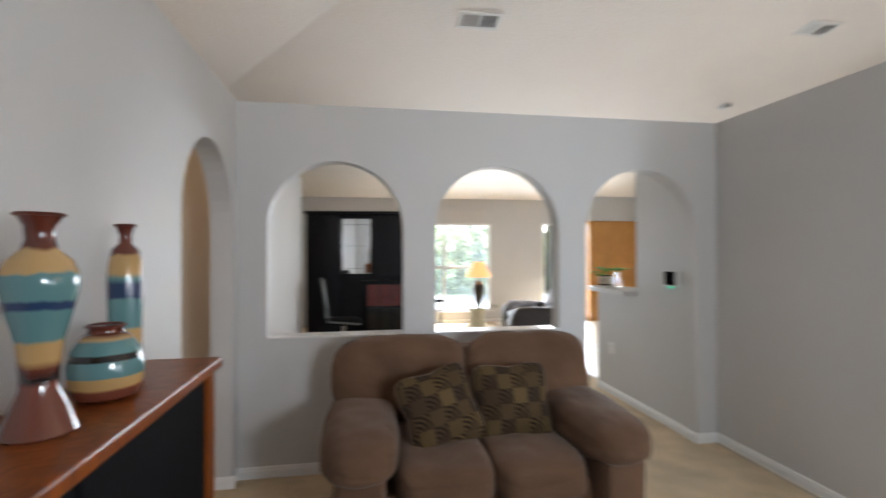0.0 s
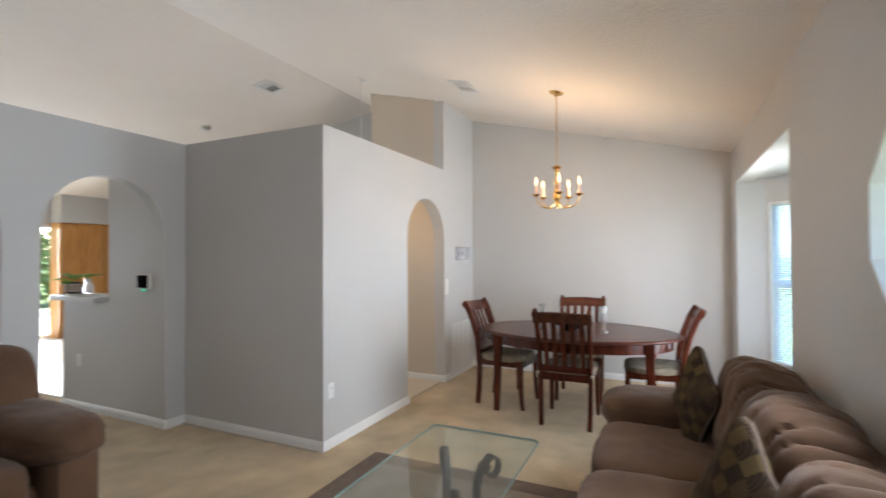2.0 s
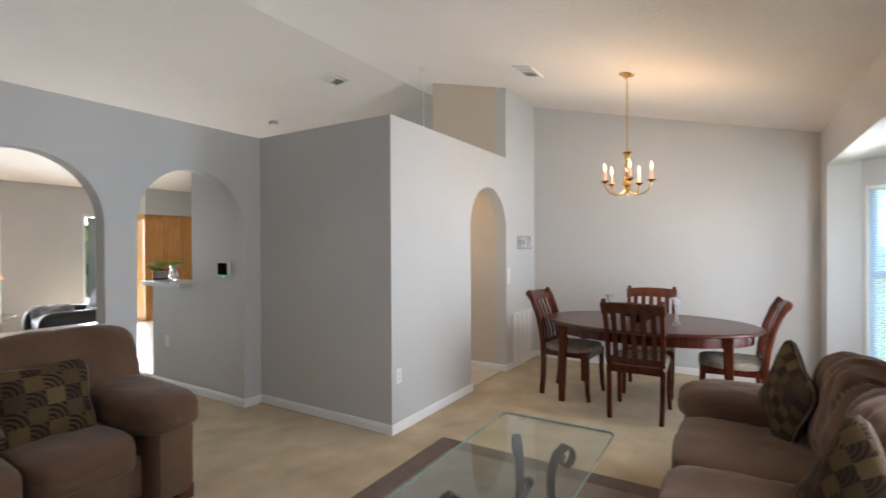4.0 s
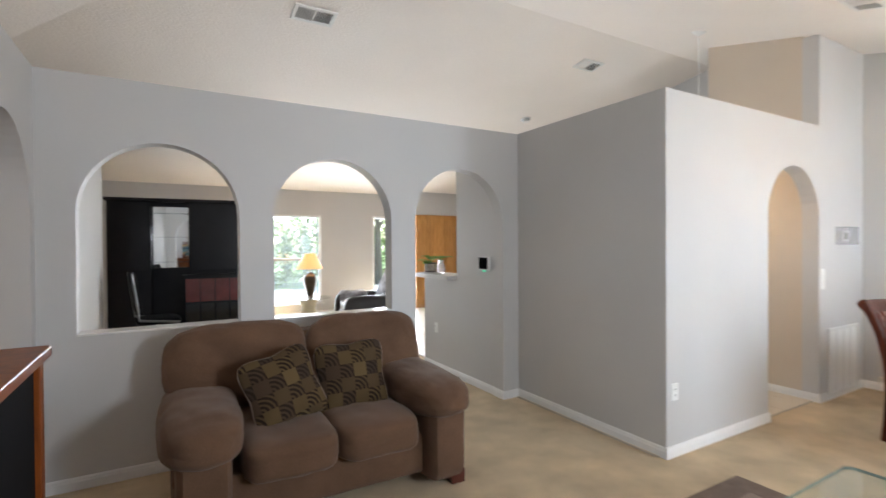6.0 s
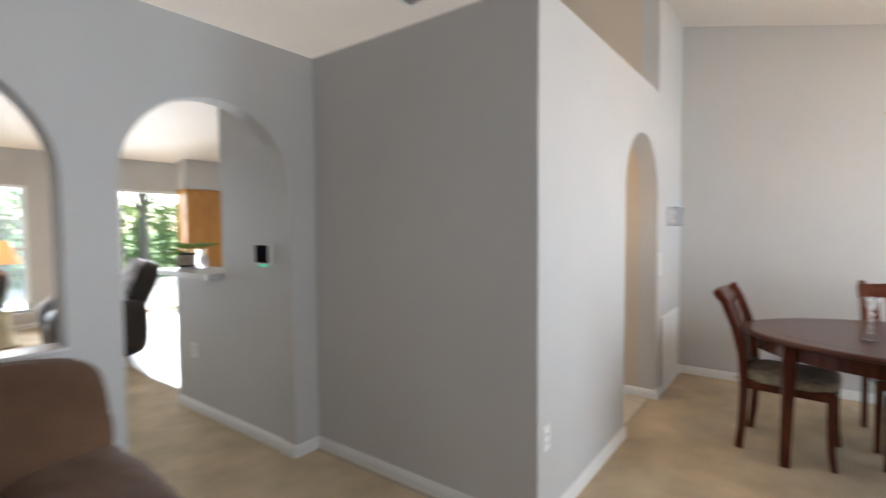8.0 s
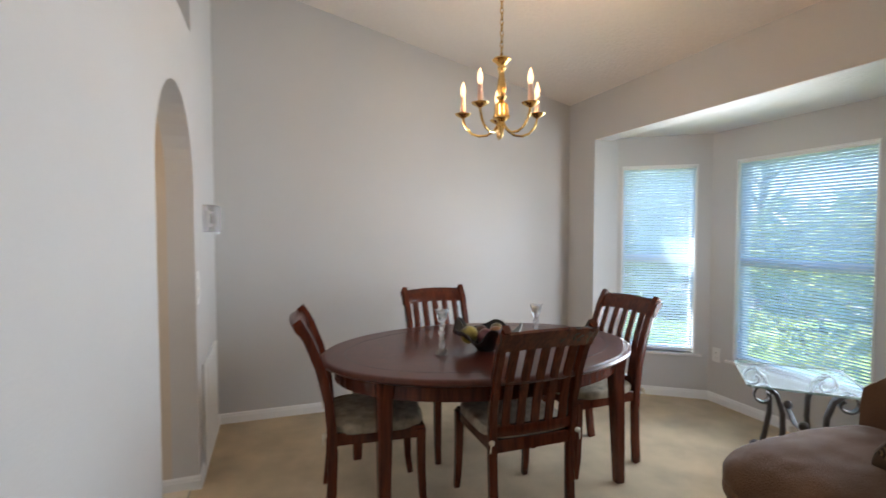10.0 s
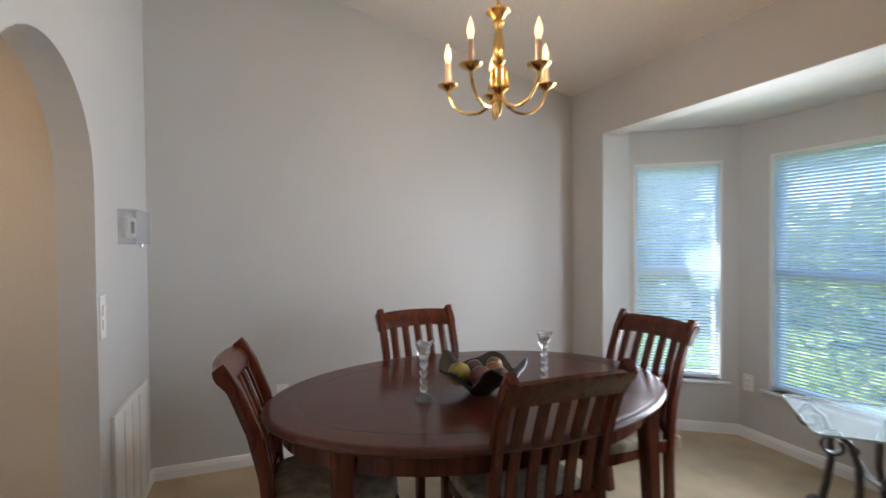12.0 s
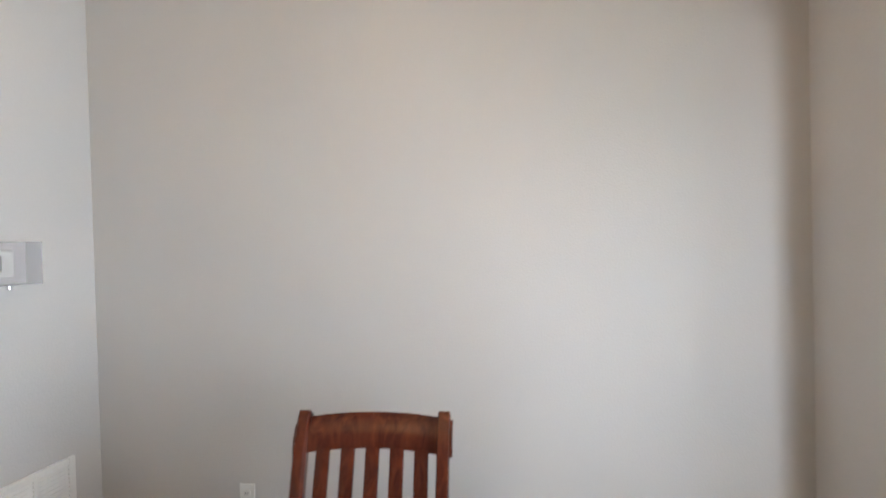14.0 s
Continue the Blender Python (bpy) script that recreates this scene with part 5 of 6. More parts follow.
def plate(name, m, w, h, kind, label):
    """A wall plate; its own x runs along the wall, z up, and it faces -y."""
    ob = thing(name, (0, 0, 0), 0, label, "outlet" if kind == "outlet" else "switch")
    ob.matrix_world = m
    bm = bmesh.new()
    add_box(bm, (-w / 2, -0.006, -h / 2), (w / 2, 0, h / 2), 0.003)
    part("cover_plate", bm, M_PLASTIC, ob, smooth=False)
    if kind == "outlet":
        for z in (-0.02, 0.02):
            bm = bmesh.new()
            add_cushion(bm, (0, -0.006, z), (0.032, 0.006, 0.027), 4, 3)
            sock = part("socket", bm, M_PLASTIC, ob)
            for x in (-0.006, 0.006):
                bm = bmesh.new()
                add_box(bm, (x - 0.001, -0.0102, z - 0.005), (x + 0.001, -0.0085, z + 0.005))
                part("slot", bm, M_VDARK, sock, smooth=False)
    else:
        for z in (-0.03, 0.03):
            bm = bmesh.new()
            add_box(bm, (-0.018, -0.012, z - 0.022), (0.018, -0.005, z + 0.022), 0.003)
            part("rocker", bm, M_PLASTIC, ob, smooth=False)
    return ob


plate("wall_outlet", pose(3.325, Y_WHITE, 0.43), 0.072, 0.115, "outlet", "white wall outlet low on the hall wall")
plate("wall_outlet", pose(X_DIN, 1.255, 0.43, 0, 0, -90), 0.072, 0.115, "outlet", "white wall outlet behind the dining chair")
plate("wall_outlet", pose(X_K, 4.78, 0.47, 0, 0, -90), 0.072, 0.115, "outlet", "white wall outlet on the half wall")
plate("wall_outlet", pose(5.42, -1.79, 0.39, 0, 0, 180), 0.072, 0.115, "outlet", "white wall outlet in the bay")
plate("light_switch", pose(5.44, Y_WHITE, 1.09), 0.072, 0.18, "switch", "white double rocker switch beside the arch")

tablet = thing("wall_tablet", (X_K, 3.80, 1.235), -90, "small black touch panel with a white rim on the wall", "panel")
bm = bmesh.new()
add_box(bm, (-0.085, -0.024, -0.065), (0.085, 0, 0.065), 0.006)
part("housing", bm, M_PLASTIC, tablet, smooth=False)
bm = bmesh.new()
add_box(bm, (-0.076, -0.027, -0.055), (0.066, -0.0245, 0.058), 0.001)
part("screen", bm, M_SCREEN, tablet, smooth=False)
bm = bmesh.new()
add_box(bm, (-0.03, -0.022, -0.079), (0.012, -0.006, -0.066), 0.003)
part("status_light", bm, M_GREENLED, tablet, "glowing green status light", smooth=False)

th = thing("thermostat", (5.84, Y_WHITE, 1.475), 0, "white thermostat inside a clear plastic guard", "thermostat")
bm = bmesh.new()
add_box(bm, (-0.075, -0.03, -0.05), (0.075, 0, 0.05), 0.006)
part("housing", bm, M_PLASTIC, th, smooth=False)
bm = bmesh.new()
add_box(bm, (-0.04, -0.032, -0.03), (0.03, -0.0305, 0.03))
part("display", bm, M_LCD, th, smooth=False)
bm = bmesh.new()
for lo, hi in (((-0.145, -0.075, -0.082), (0.145, -0.071, 0.082)), ((-0.145, -0.071, -0.082), (-0.141, 0, 0.082)), ((0.141, -0.071, -0.082), (0.145, 0, 0.082)), ((-0.141, -0.071, 0.078), (0.141, 0, 0.082)), ((-0.141, -0.071, -0.082), (0.141, 0, -0.078))):
    add_box(bm, lo, hi)
gd = part("guard", bm, M_CLEAR, th, "clear plastic guard", smooth=False)
gd.visible_shadow = False
bm = bmesh.new()
add_lathe(bm, [(0.010, -0.010), (0.010, 0.010), (0.006, 0.013)], (0.03, -0.06, -0.086), 12)
part("lock", bm, M_CHROME, gd)

# return-air grille low on the wall
gr = thing("return_air_grille", (5.835, Y_WHITE, 0), 0, "white louvred return-air grille low on the wall", "vent")
gx, g0, g1 = 0.31, 0.03, 0.64
bm = bmesh.new()
for lo, hi in (((-gx, -0.018, g0), (-gx + 0.03, 0, g1)), ((gx - 0.03, -0.018, g0), (gx, 0, g1)), ((-gx + 0.03, -0.018, g1 - 0.03), (gx - 0.03, 0, g1)), ((-gx + 0.03, -0.018, g0), (gx - 0.03, 0, g0 + 0.03))):
    add_box(bm, lo, hi, 0.003)
part("frame", bm, M_VENT, gr, smooth=False)
bm = bmesh.new()
add_box(bm, (-gx + 0.03, -0.004, g0 + 0.03), (gx - 0.03, -0.002, g1 - 0.03))
part("backing", bm, M_VDARK, gr, smooth=False)
for x in (-0.14, 0.0, 0.14):
    bm = bmesh.new()
    add_box(bm, (x - 0.008, -0.0175, g0 + 0.03), (x + 0.008, -0.004, g1 - 0.03), 0.002)
    part("mullion", bm, M_VENT, gr, smooth=False)
bm = bmesh.new()
add_prism(bm, [(-0.016, 0.0), (-0.0135, -0.0025), (-0.004, 0.013), (-0.0065, 0.0155)], "x", -gx + 0.03, gx - 0.03)
lou = mesh_object("louvre", bm, M_VENT)
lou.parent = gr
lou.location = (0, 0, g0 + 0.035)
for k in range(1, 30):
    o = new("louvre", lou.data)
    o.parent = gr
    o.location = (0, 0, g0 + 0.035 + k * 0.0183)


def ceiling_vent(x, y, slope, w, h, spin=0.0):
    ob = thing("ceiling_vent", (0, 0, 0), 0, "white louvred ceiling vent on the sloping ceiling", "vent", "ceiling vents")
    ob.matrix_world = pose(x, y, ceil_z(x, y) - 0.001, math.degrees(math.atan(slope)), 0, 0) @ pose(0, 0, 0, 0, 0, spin)
    bm = bmesh.new()
    for lo, hi in (((-w / 2, -h / 2, -0.012), (-w / 2 + 0.03, h / 2, 0)), ((w / 2 - 0.03, -h / 2, -0.012), (w / 2, h / 2, 0)), ((-w / 2 + 0.03, h / 2 - 0.03, -0.012), (w / 2 - 0.03, h / 2, 0)), ((-w / 2 + 0.03, -h / 2, -0.012), (w / 2 - 0.03, -h / 2 + 0.03, 0)), ((-0.008, -h / 2 + 0.03, -0.012), (0.008, h / 2 - 0.03, 0))):
        add_box(bm, lo, hi, 0.002)
    part("frame", bm, M_VENT, ob, smooth=False)
    bm = bmesh.new()
    add_box(bm, (-w / 2 + 0.03, -h / 2 + 0.03, -0.003), (w / 2 - 0.03, h / 2 - 0.03, -0.001))
    part("backing", bm, M_VDARK, ob, smooth=False)
    for side in (-1, 1):
        n = 8
        span = w / 2 - 0.04
        for k in range(n):
            u = side * (0.012 + span * (k + 0.5) / n)
            bm = bmesh.new()
            lean = 0.004 * side
            add_prism(bm, [(u - lean, -0.013), (u - lean + 0.002, -0.013), (u + lean + 0.002, -0.002), (u + lean, -0.002)], "y", -h / 2 + 0.03, h / 2 - 0.03)
            part("slat", bm, M_VENT, ob, smooth=False)


ceiling_vent(1.56, 4.245, -S_FAR, 0.37, 0.22)
ceiling_vent(4.685, 3.984, -S_FAR, 0.32, 0.20)
ceiling_vent(4.69, 1.45, S_NEAR, 0.32, 0.20)


def pendant(x, y, slope, drop):
    ob = thing("pendant_light", (x, y, 0), 0, "white pendant light hanging on a thin cord over the kitchen", "pendant light", "kitchen pendants")
    z = ceil_z(x, y)
    bm = bmesh.new()
    add_lathe(bm, [(0.062, 0.002), (0.062, -0.008), (0.045, -0.020), (0.015, -0.030), (0.005, -0.04)], steps=24)
    bmesh.ops.recalc_face_normals(bm, faces=bm.faces[:])
    c_ = part("canopy", bm, M_PLASTIC, ob)
    c_.matrix_local = pose(0, 0, z, math.degrees(math.atan(slope)), 0, 0)
    bm = bmesh.new()
    add_tube(bm, [(0, 0, z - 0.03), (0, 0, drop + 0.16)], 0.004, 6)
    part("cord", bm, M_PLASTIC, ob)
    bm = bmesh.new()
    add_lathe(bm, [(0.012, drop + 0.17), (0.03, drop + 0.15), (0.07, drop + 0.08), (0.11, drop), (0.10, drop)], steps=24)
    bmesh.ops.recalc_face_normals(bm, faces=bm.faces[:])
    part("shade", bm, M_PLASTIC, ob)
    bm = bmesh.new()
    bmesh.ops.create_icosphere(bm, subdivisions=2, radius=0.035, matrix=Matrix.Translation((0, 0, drop + 0.05)))
    b_ = part("bulb", bm, M_BULB, ob, "lit warm bulb")
    b_.visible_shadow = False
    bulb_lamp("pendant_glow", (x, y, drop + 0.0), 2.6, WARM, 0.04)


pendant(4.796, 2.725, S_NEAR, 2.02)

det = thing("smoke_detector", (0, 0, 0), 0, "round white smoke detector on the sloping ceiling", "smoke detector")
det.matrix_world = pose(4.99, 5.48, ceil_z(4.99, 5.48) + 0.001, math.degrees(math.atan(-S_FAR)), 0, 0)
bm = bmesh.new()
add_lathe(bm, [(0.072, 0.0), (0.072, -0.010), (0.066, -0.014), (0.02, -0.014)], steps=28)
bmesh.ops.recalc_face_normals(bm, faces=bm.faces[:])
part("base_ring", bm, M_PLASTIC, det)
bm = bmesh.new()
add_lathe(bm, [(0.060, -0.0145), (0.060, -0.030), (0.052, -0.042), (0.030, -0.048), (0.004, -0.049)], steps=28)
bmesh.ops.recalc_face_normals(bm, faces=bm.faces[:])
part("cover", bm, M_PLASTIC, det)
for k in range(12):
    bm = bmesh.new()
    ang = 2 * math.pi * k / 12
    add_box(bm, (-0.008, 0.0585, -0.029), (0.008, 0.0612, -0.018))
    bmesh.ops.rotate(bm, verts=bm.verts[:], cent=(0, 0, 0), matrix=Matrix.Rotation(ang, 3, "Z"))
    part("slot", bm, M_VDARK, det, smooth=False)

# ---------- family room, seen through the arches ----------
unit = thing("entertainment_unit", (0.58, 8.0, 0.004), -4, "tall black lacquer wall unit with a mirrored centre and red panels", "cabinet")
bm = bmesh.new()
add_box(bm, (-0.93, -0.02, 2.06), (0.88, 0.55, 2.11), 0.008)
part("cornice", bm, M_BLACK, unit, smooth=False)
for x0, x1 in ((-0.90, -0.37), (0.12, 0.85)):
    bm = bmesh.new()
    add_box(bm, (x0, 0.02, 0.0), (x1, 0.53, 2.06), 0.005)
    part("tower", bm, M_BLACK, unit, smooth=False)
    bm = bmesh.new()
    add_box(bm, (x0 + 0.03, -0.002, 1.05), (x1 - 0.03, 0.02, 2.03), 0.006)
    part("door", bm, M_BLACK, unit, smooth=False)
bm = bmesh.new()
add_box(bm, (-0.37, 0.20, 0.0), (0.12, 0.53, 2.06), 0.004)
part("centre_bay", bm, M_BLACK, unit, smooth=False)
bm = bmesh.new()
add_box(bm, (-0.355, 0.188, 1.10), (0.105, 0.199, 2.00), 0.002)
part("mirror", bm, M_MIRROR, unit, "mirrored back panel", smooth=False)
for z in (1.18, 1.55, 1.9):
    bm = bmesh.new()
    add_box(bm, (-0.36, 0.06, z), (0.11, 0.186, z + 0.006))
    part("glass_shelf", bm, M_GLASS, unit, smooth=False)
bm = bmesh.new()
add_box(bm, (0.02, -0.34, 0.98), (0.87, 0.0, 1.01), 0.004)
part("desk_top", bm, M_BLACK, unit, smooth=False)
bm = bmesh.new()
add_box(bm, (0.06, -0.30, 0.0), (0.85, 0.0, 0.98), 0.004)
lowu = part("low_cabinet", bm, M_BLACK, unit, smooth=False)
for k in range(4):
    x0 = 0.075 + 0.192 * k
    bm = bmesh.new()
    add_box(bm, (x0, -0.312, 0.62), (x0 + 0.182, -0.302, 0.95), 0.002)
    part("red_panel", bm, M_RED, lowu, "glossy dark red panel", smooth=False)
    bm = bmesh.new()
    add_box(bm, (x0, -0.312, 0.08), (x0 + 0.182, -0.302, 0.60), 0.002)
    part("smoked_panel", bm, M_SCREEN, lowu, "smoked glass panel", smooth=False)

oc = thing("desk_chair", (0.31, 6.85, 0.004), 8, "black desk chair with a grey metal frame", "chair")
bm = bmesh.new()
add_cushion(bm, (0, 0, 0.52), (0.46, 0.46, 0.08), 5, 5)
part("seat", bm, M_CLOTH, oc)
bm = bmesh.new()
add_cushion(bm, (-0.24, 0, 0.86), (0.06, 0.42, 0.5), 6, 6, m=Matrix.Rotation(radians(-8), 3, "Y"))
part("backrest", bm, M_CLOTH, oc)
for s in (-1, 1):
    bm = bmesh.new()
    add_tube(bm, [(-0.29, s * 0.22, 1.1), (-0.25, s * 0.23, 0.8), (-0.22, s * 0.24, 0.55), (0.2, s * 0.24, 0.5)], 0.014, 8)
    part("side_rail", bm, M_GREYMETAL, oc, "grey metal tube")
bm = bmesh.new()
add_tube(bm, [(0, 0, 0.48), (0, 0, 0.1)], 0.025, 10)
part("column", bm, M_CHROME, oc)
for k in range(5):
    a = radians(72 * k)
    bm = bmesh.new()
    add_tube(bm, [(0, 0, 0.13), (0.14 * math.cos(a), 0.14 * math.sin(a), 0.10), (0.28 * math.cos(a), 0.28 * math.sin(a), 0.055)], 0.016, 6)
    sp_ = part("base_spoke", bm, M_CHROME, oc)
    bm = bmesh.new()
    add_cushion(bm, (0.28 * math.cos(a), 0.28 * math.sin(a), 0.027), (0.05, 0.05, 0.054), 3, 3)
    part("caster", bm, M_BLACK, sp_)

ped = thing("pedestal_table", (2.62, 8.70, 0.004), 0, "flared sandstone pedestal table with a glass top", "table")
bm = bmesh.new()
add_lathe(bm, [(0.20, 0), (0.21, 0.02), (0.19, 0.05), (0.15, 0.15), (0.12, 0.27), (0.135, 0.36), (0.17, 0.43), (0.19, 0.455), (0.18, 0.462)], steps=28)
bmesh.ops.recalc_face_normals(bm, faces=bm.faces[:])
part("pedestal", bm, M_STONE, ped)
bm = bmesh.new()
add_lathe(bm, [(0.05, 0.463), (0.40, 0.463), (0.405, 0.469), (0.40, 0.475), (0.05, 0.475)], steps=40)
bmesh.ops.recalc_face_normals(bm, faces=bm.faces[:])
part("glass_top", bm, M_GREENGLASS, ped, "round glass top").visible_shadow = False
lamp = thing("table_lamp", (2.65, 8.70, 0.4795), 0, "lit table lamp with a bronze urn base and cream shade", "lamp")
bm = bmesh.new()
add_lathe(bm, [(0.07, 0), (0.075, 0.012), (0.055, 0.03), (0.075, 0.12), (0.115, 0.26), (0.125, 0.33), (0.105, 0.39), (0.055, 0.42), (0.045, 0.44), (0.055, 0.455)], steps=28)
bmesh.ops.recalc_face_normals(bm, faces=bm.faces[:])
part("urn", bm, M_LAMPBODY, lamp)
bm = bmesh.new()
add_tube(bm, [(0, 0, 0.45), (0, 0, 0.80)], 0.006, 8)
part("stem", bm, M_BRASS, lamp)
bm = bmesh.new()
rows = [[bm.verts.new((r * math.cos(2 * math.pi * k / 36), r * math.sin(2 * math.pi * k / 36), z)) for k in range(36)] for r, z in ((0.235, 0.52), (0.16, 0.66), (0.095, 0.79))]
for a, b in zip(rows, rows[1:]):
    for k in range(36):
        bm.faces.new((a[k], a[(k + 1) % 36], b[(k + 1) % 36], b[k]))
bmesh.ops.solidify(bm, geom=bm.faces[:], thickness=0.003)
part("shade", bm, M_SHADE, lamp, "lit cream fabric shade").visible_shadow = False
# Added lamp, unseen and without a fixture, for the side hall's warm glow.
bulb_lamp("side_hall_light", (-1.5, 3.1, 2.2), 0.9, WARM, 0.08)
bulb_lamp("table_lamp_light", (2.65, 8.70, 1.13), 0.3, WARM, 0.05)

stool = thing("bar_stool", (1.78, 8.35, 0.004), 0, "black round stool on slim chrome legs", "stool")
bm = bmesh.new()
add_lathe(bm, [(0.12, 0.60), (0.18, 0.605), (0.19, 0.63), (0.17, 0.655), (0.05, 0.66)], steps=24)
bmesh.ops.recalc_face_normals(bm, faces=bm.faces[:])
part("seat", bm, M_BLACK, stool)
for k in range(4):
    a = radians(45 + 90 * k)
    bm = bmesh.new()
    add_tube(bm, [(0.09 * math.cos(a), 0.09 * math.sin(a), 0.605), (0.17 * math.cos(a), 0.17 * math.sin(a), 0.0)], 0.011, 6)
    part("leg", bm, M_CHROME, stool)
bm = bmesh.new()
add_tube(bm, [(0.145 * math.cos(2 * math.pi * k / 24), 0.145 * math.sin(2 * math.pi * k / 24), 0.2) for k in range(25)], 0.008, 6)
part("foot_ring", bm, M_CHROME, stool)

rec = thing("recliner", (3.18, 7.30, 0.004), 172, "dark brown leather recliner with a patterned throw over it", "armchair")
bm = bmesh.new()
add_cushion(bm, (0, 0, 0.24), (0.80, 0.62, 0.40), 8, 6, 0.006, 4)
part("base", bm, M_LEATHER, rec)
bm = bmesh.new()
add_cushion(bm, (0.06, 0, 0.45), (0.66, 0.56, 0.18), 5, 7, 0.008, 4)
part("seat_cushion", bm, M_LEATHER, rec)
bm = bmesh.new()
add_cushion(bm, (-0.38, 0, 0.66), (0.26, 0.66, 0.80), 4.5, 9, 0.012, 4, Matrix.Rotation(radians(-24), 3, "Y"))
part("backrest", bm, M_LEATHER, rec)
for s in (-1, 1):
    bm = bmesh.new()
    add_cushion(bm, (0, s * 0.40, 0.34), (0.86, 0.22, 0.60), 5, 8, 0.008, 4)
    part("armrest", bm, M_LEATHER, rec)
throw = thing("throw_blanket", (0, 0, 0), 0, "grey patterned throw draped over the recliner", "blanket")
throw.matrix_world = pose(3.18, 7.30, 0.004, 0, 0, 172)
bm = bmesh.new()
add_cushion(bm, (-0.415, 0.03, 0.80), (0.28, 0.50, 0.50), 4.5, 9, 0.016, 7, Matrix.Rotation(radians(-24), 3, "Y"))
part("back_fold", bm, M_THROW, throw)
bm = bmesh.new()
add_cushion(bm, (0.12, -0.40, 0.50), (0.5, 0.25, 0.32), 5, 8, 0.014, 7)
part("arm_fold", bm, M_THROW, throw)

# ---------- kitchen ----------
bar = thing("breakfast_bar_top", (X_K, 4.33, 1.04), 0, "pale laminate breakfast bar top on the half wall", "counter")
bm = bmesh.new()
o = [(0.26, 0.004), (-0.12, 0.004), (-0.12, 0.60)] + [(-0.02 + 0.10 * math.cos(radians(a)) * -1, 0.68 + 0.16 * math.sin(radians(a))) for a in range(0, 91, 15)] + [(0.16, 0.84), (0.26, 0.80)]
add_prism(bm, o, "z", 0.003, 0.045)
part("slab", bm, M_COUNTER, bar, smooth=False)

pot = thing("potted_plant", (3.16, 5.07, 1.0885), 0, "leafy green plant in a cream dark-banded pot on the bar", "plant")
bm = bmesh.new()
add_lathe(bm, [(0.055, 0), (0.065, 0.01), (0.072, 0.06), (0.066, 0.10), (0.068, 0.115), (0.058, 0.113)], steps=20)
bmesh.ops.recalc_face_normals(bm, faces=bm.faces[:])
part("pot", bm, M_POT, pot)
for z_, r_ in ((0.012, 0.068), (0.108, 0.071)):
    bm = bmesh.new()
    add_tube(bm, [(r_ * math.cos(2 * math.pi * k / 24), r_ * math.sin(2 * math.pi * k / 24), z_) for k in range(25)], 0.008, 6)
    part("band", bm, M_LEATHER, pot, "dark band round the pot")


def add_leaf(bm, base, way, length, width, droop):
    way = Vector(way).normalized()
    side = way.cross(Vector((0, 0, 1))).normalized()
    rows = []
    for k in range(6):
        f = k / 5
        c = Vector(base) + way * length * f + Vector((0, 0, -droop * f * f))
        w = width * math.sin(math.pi * min(1, f * 0.92 + 0.06)) * 0.5
        rows.append((bm.verts.new(c - side * w), bm.verts.new(c + Vector((0, 0, -w * 0.3))), bm.verts.new(c + side * w)))
    for a, b in zip(rows, rows[1:]):
        bm.faces.new((a[0], a[1], b[1], b[0]))
        bm.faces.new((a[1], a[2], b[2], b[1]))


leaf_rng = random.Random(5)
for k in range(9):
    a = leaf_rng.uniform(0, 6.28)
    bm = bmesh.new()
    base_z = 0.11 + leaf_rng.uniform(0, 0.06)
    add_tube(bm, [(0, 0, 0.10), (0.02 * math.cos(a), 0.02 * math.sin(a), base_z)], 0.0025, 5)
    add_leaf(bm, (0.02 * math.cos(a), 0.02 * math.sin(a), base_z), (math.cos(a), math.sin(a), 0.75), leaf_rng.uniform(0.14, 0.22), 0.095, 0.10)
    part("leaf", bm, M_LEAF, pot, smooth=False)
vs = thing("glass_vase", (3.19, 4.87, 1.0885), 0, "clear glass vase with green cuttings on the bar", "vase")
bm = bmesh.new()
add_lathe(bm, [(0.035, 0), (0.042, 0.01), (0.055, 0.045), (0.045, 0.09), (0.026, 0.12), (0.04, 0.15), (0.036, 0.15), (0.022, 0.12), (0.041, 0.088), (0.050, 0.045), (0.036, 0.014)], steps=20)
bmesh.ops.recalc_face_normals(bm, faces=bm.faces[:])
part("vase_body", bm, M_CRYSTAL, vs).visible_shadow = False
for k in range(7):
    a = 0.9 * k + 0.3
    bm = bmesh.new()
    add_tube(bm, [(0, 0, 0.05), (0.006 * math.cos(a), 0.006 * math.sin(a), 0.13), (0.02 * math.cos(a), 0.02 * math.sin(a), 0.17)], 0.002, 5)
    add_leaf(bm, (0.02 * math.cos(a), 0.02 * math.sin(a), 0.17), (math.cos(a), math.sin(a), 0.6), 0.15, 0.085, 0.06)
    part("cutting", bm, M_LEAF, vs, smooth=False)

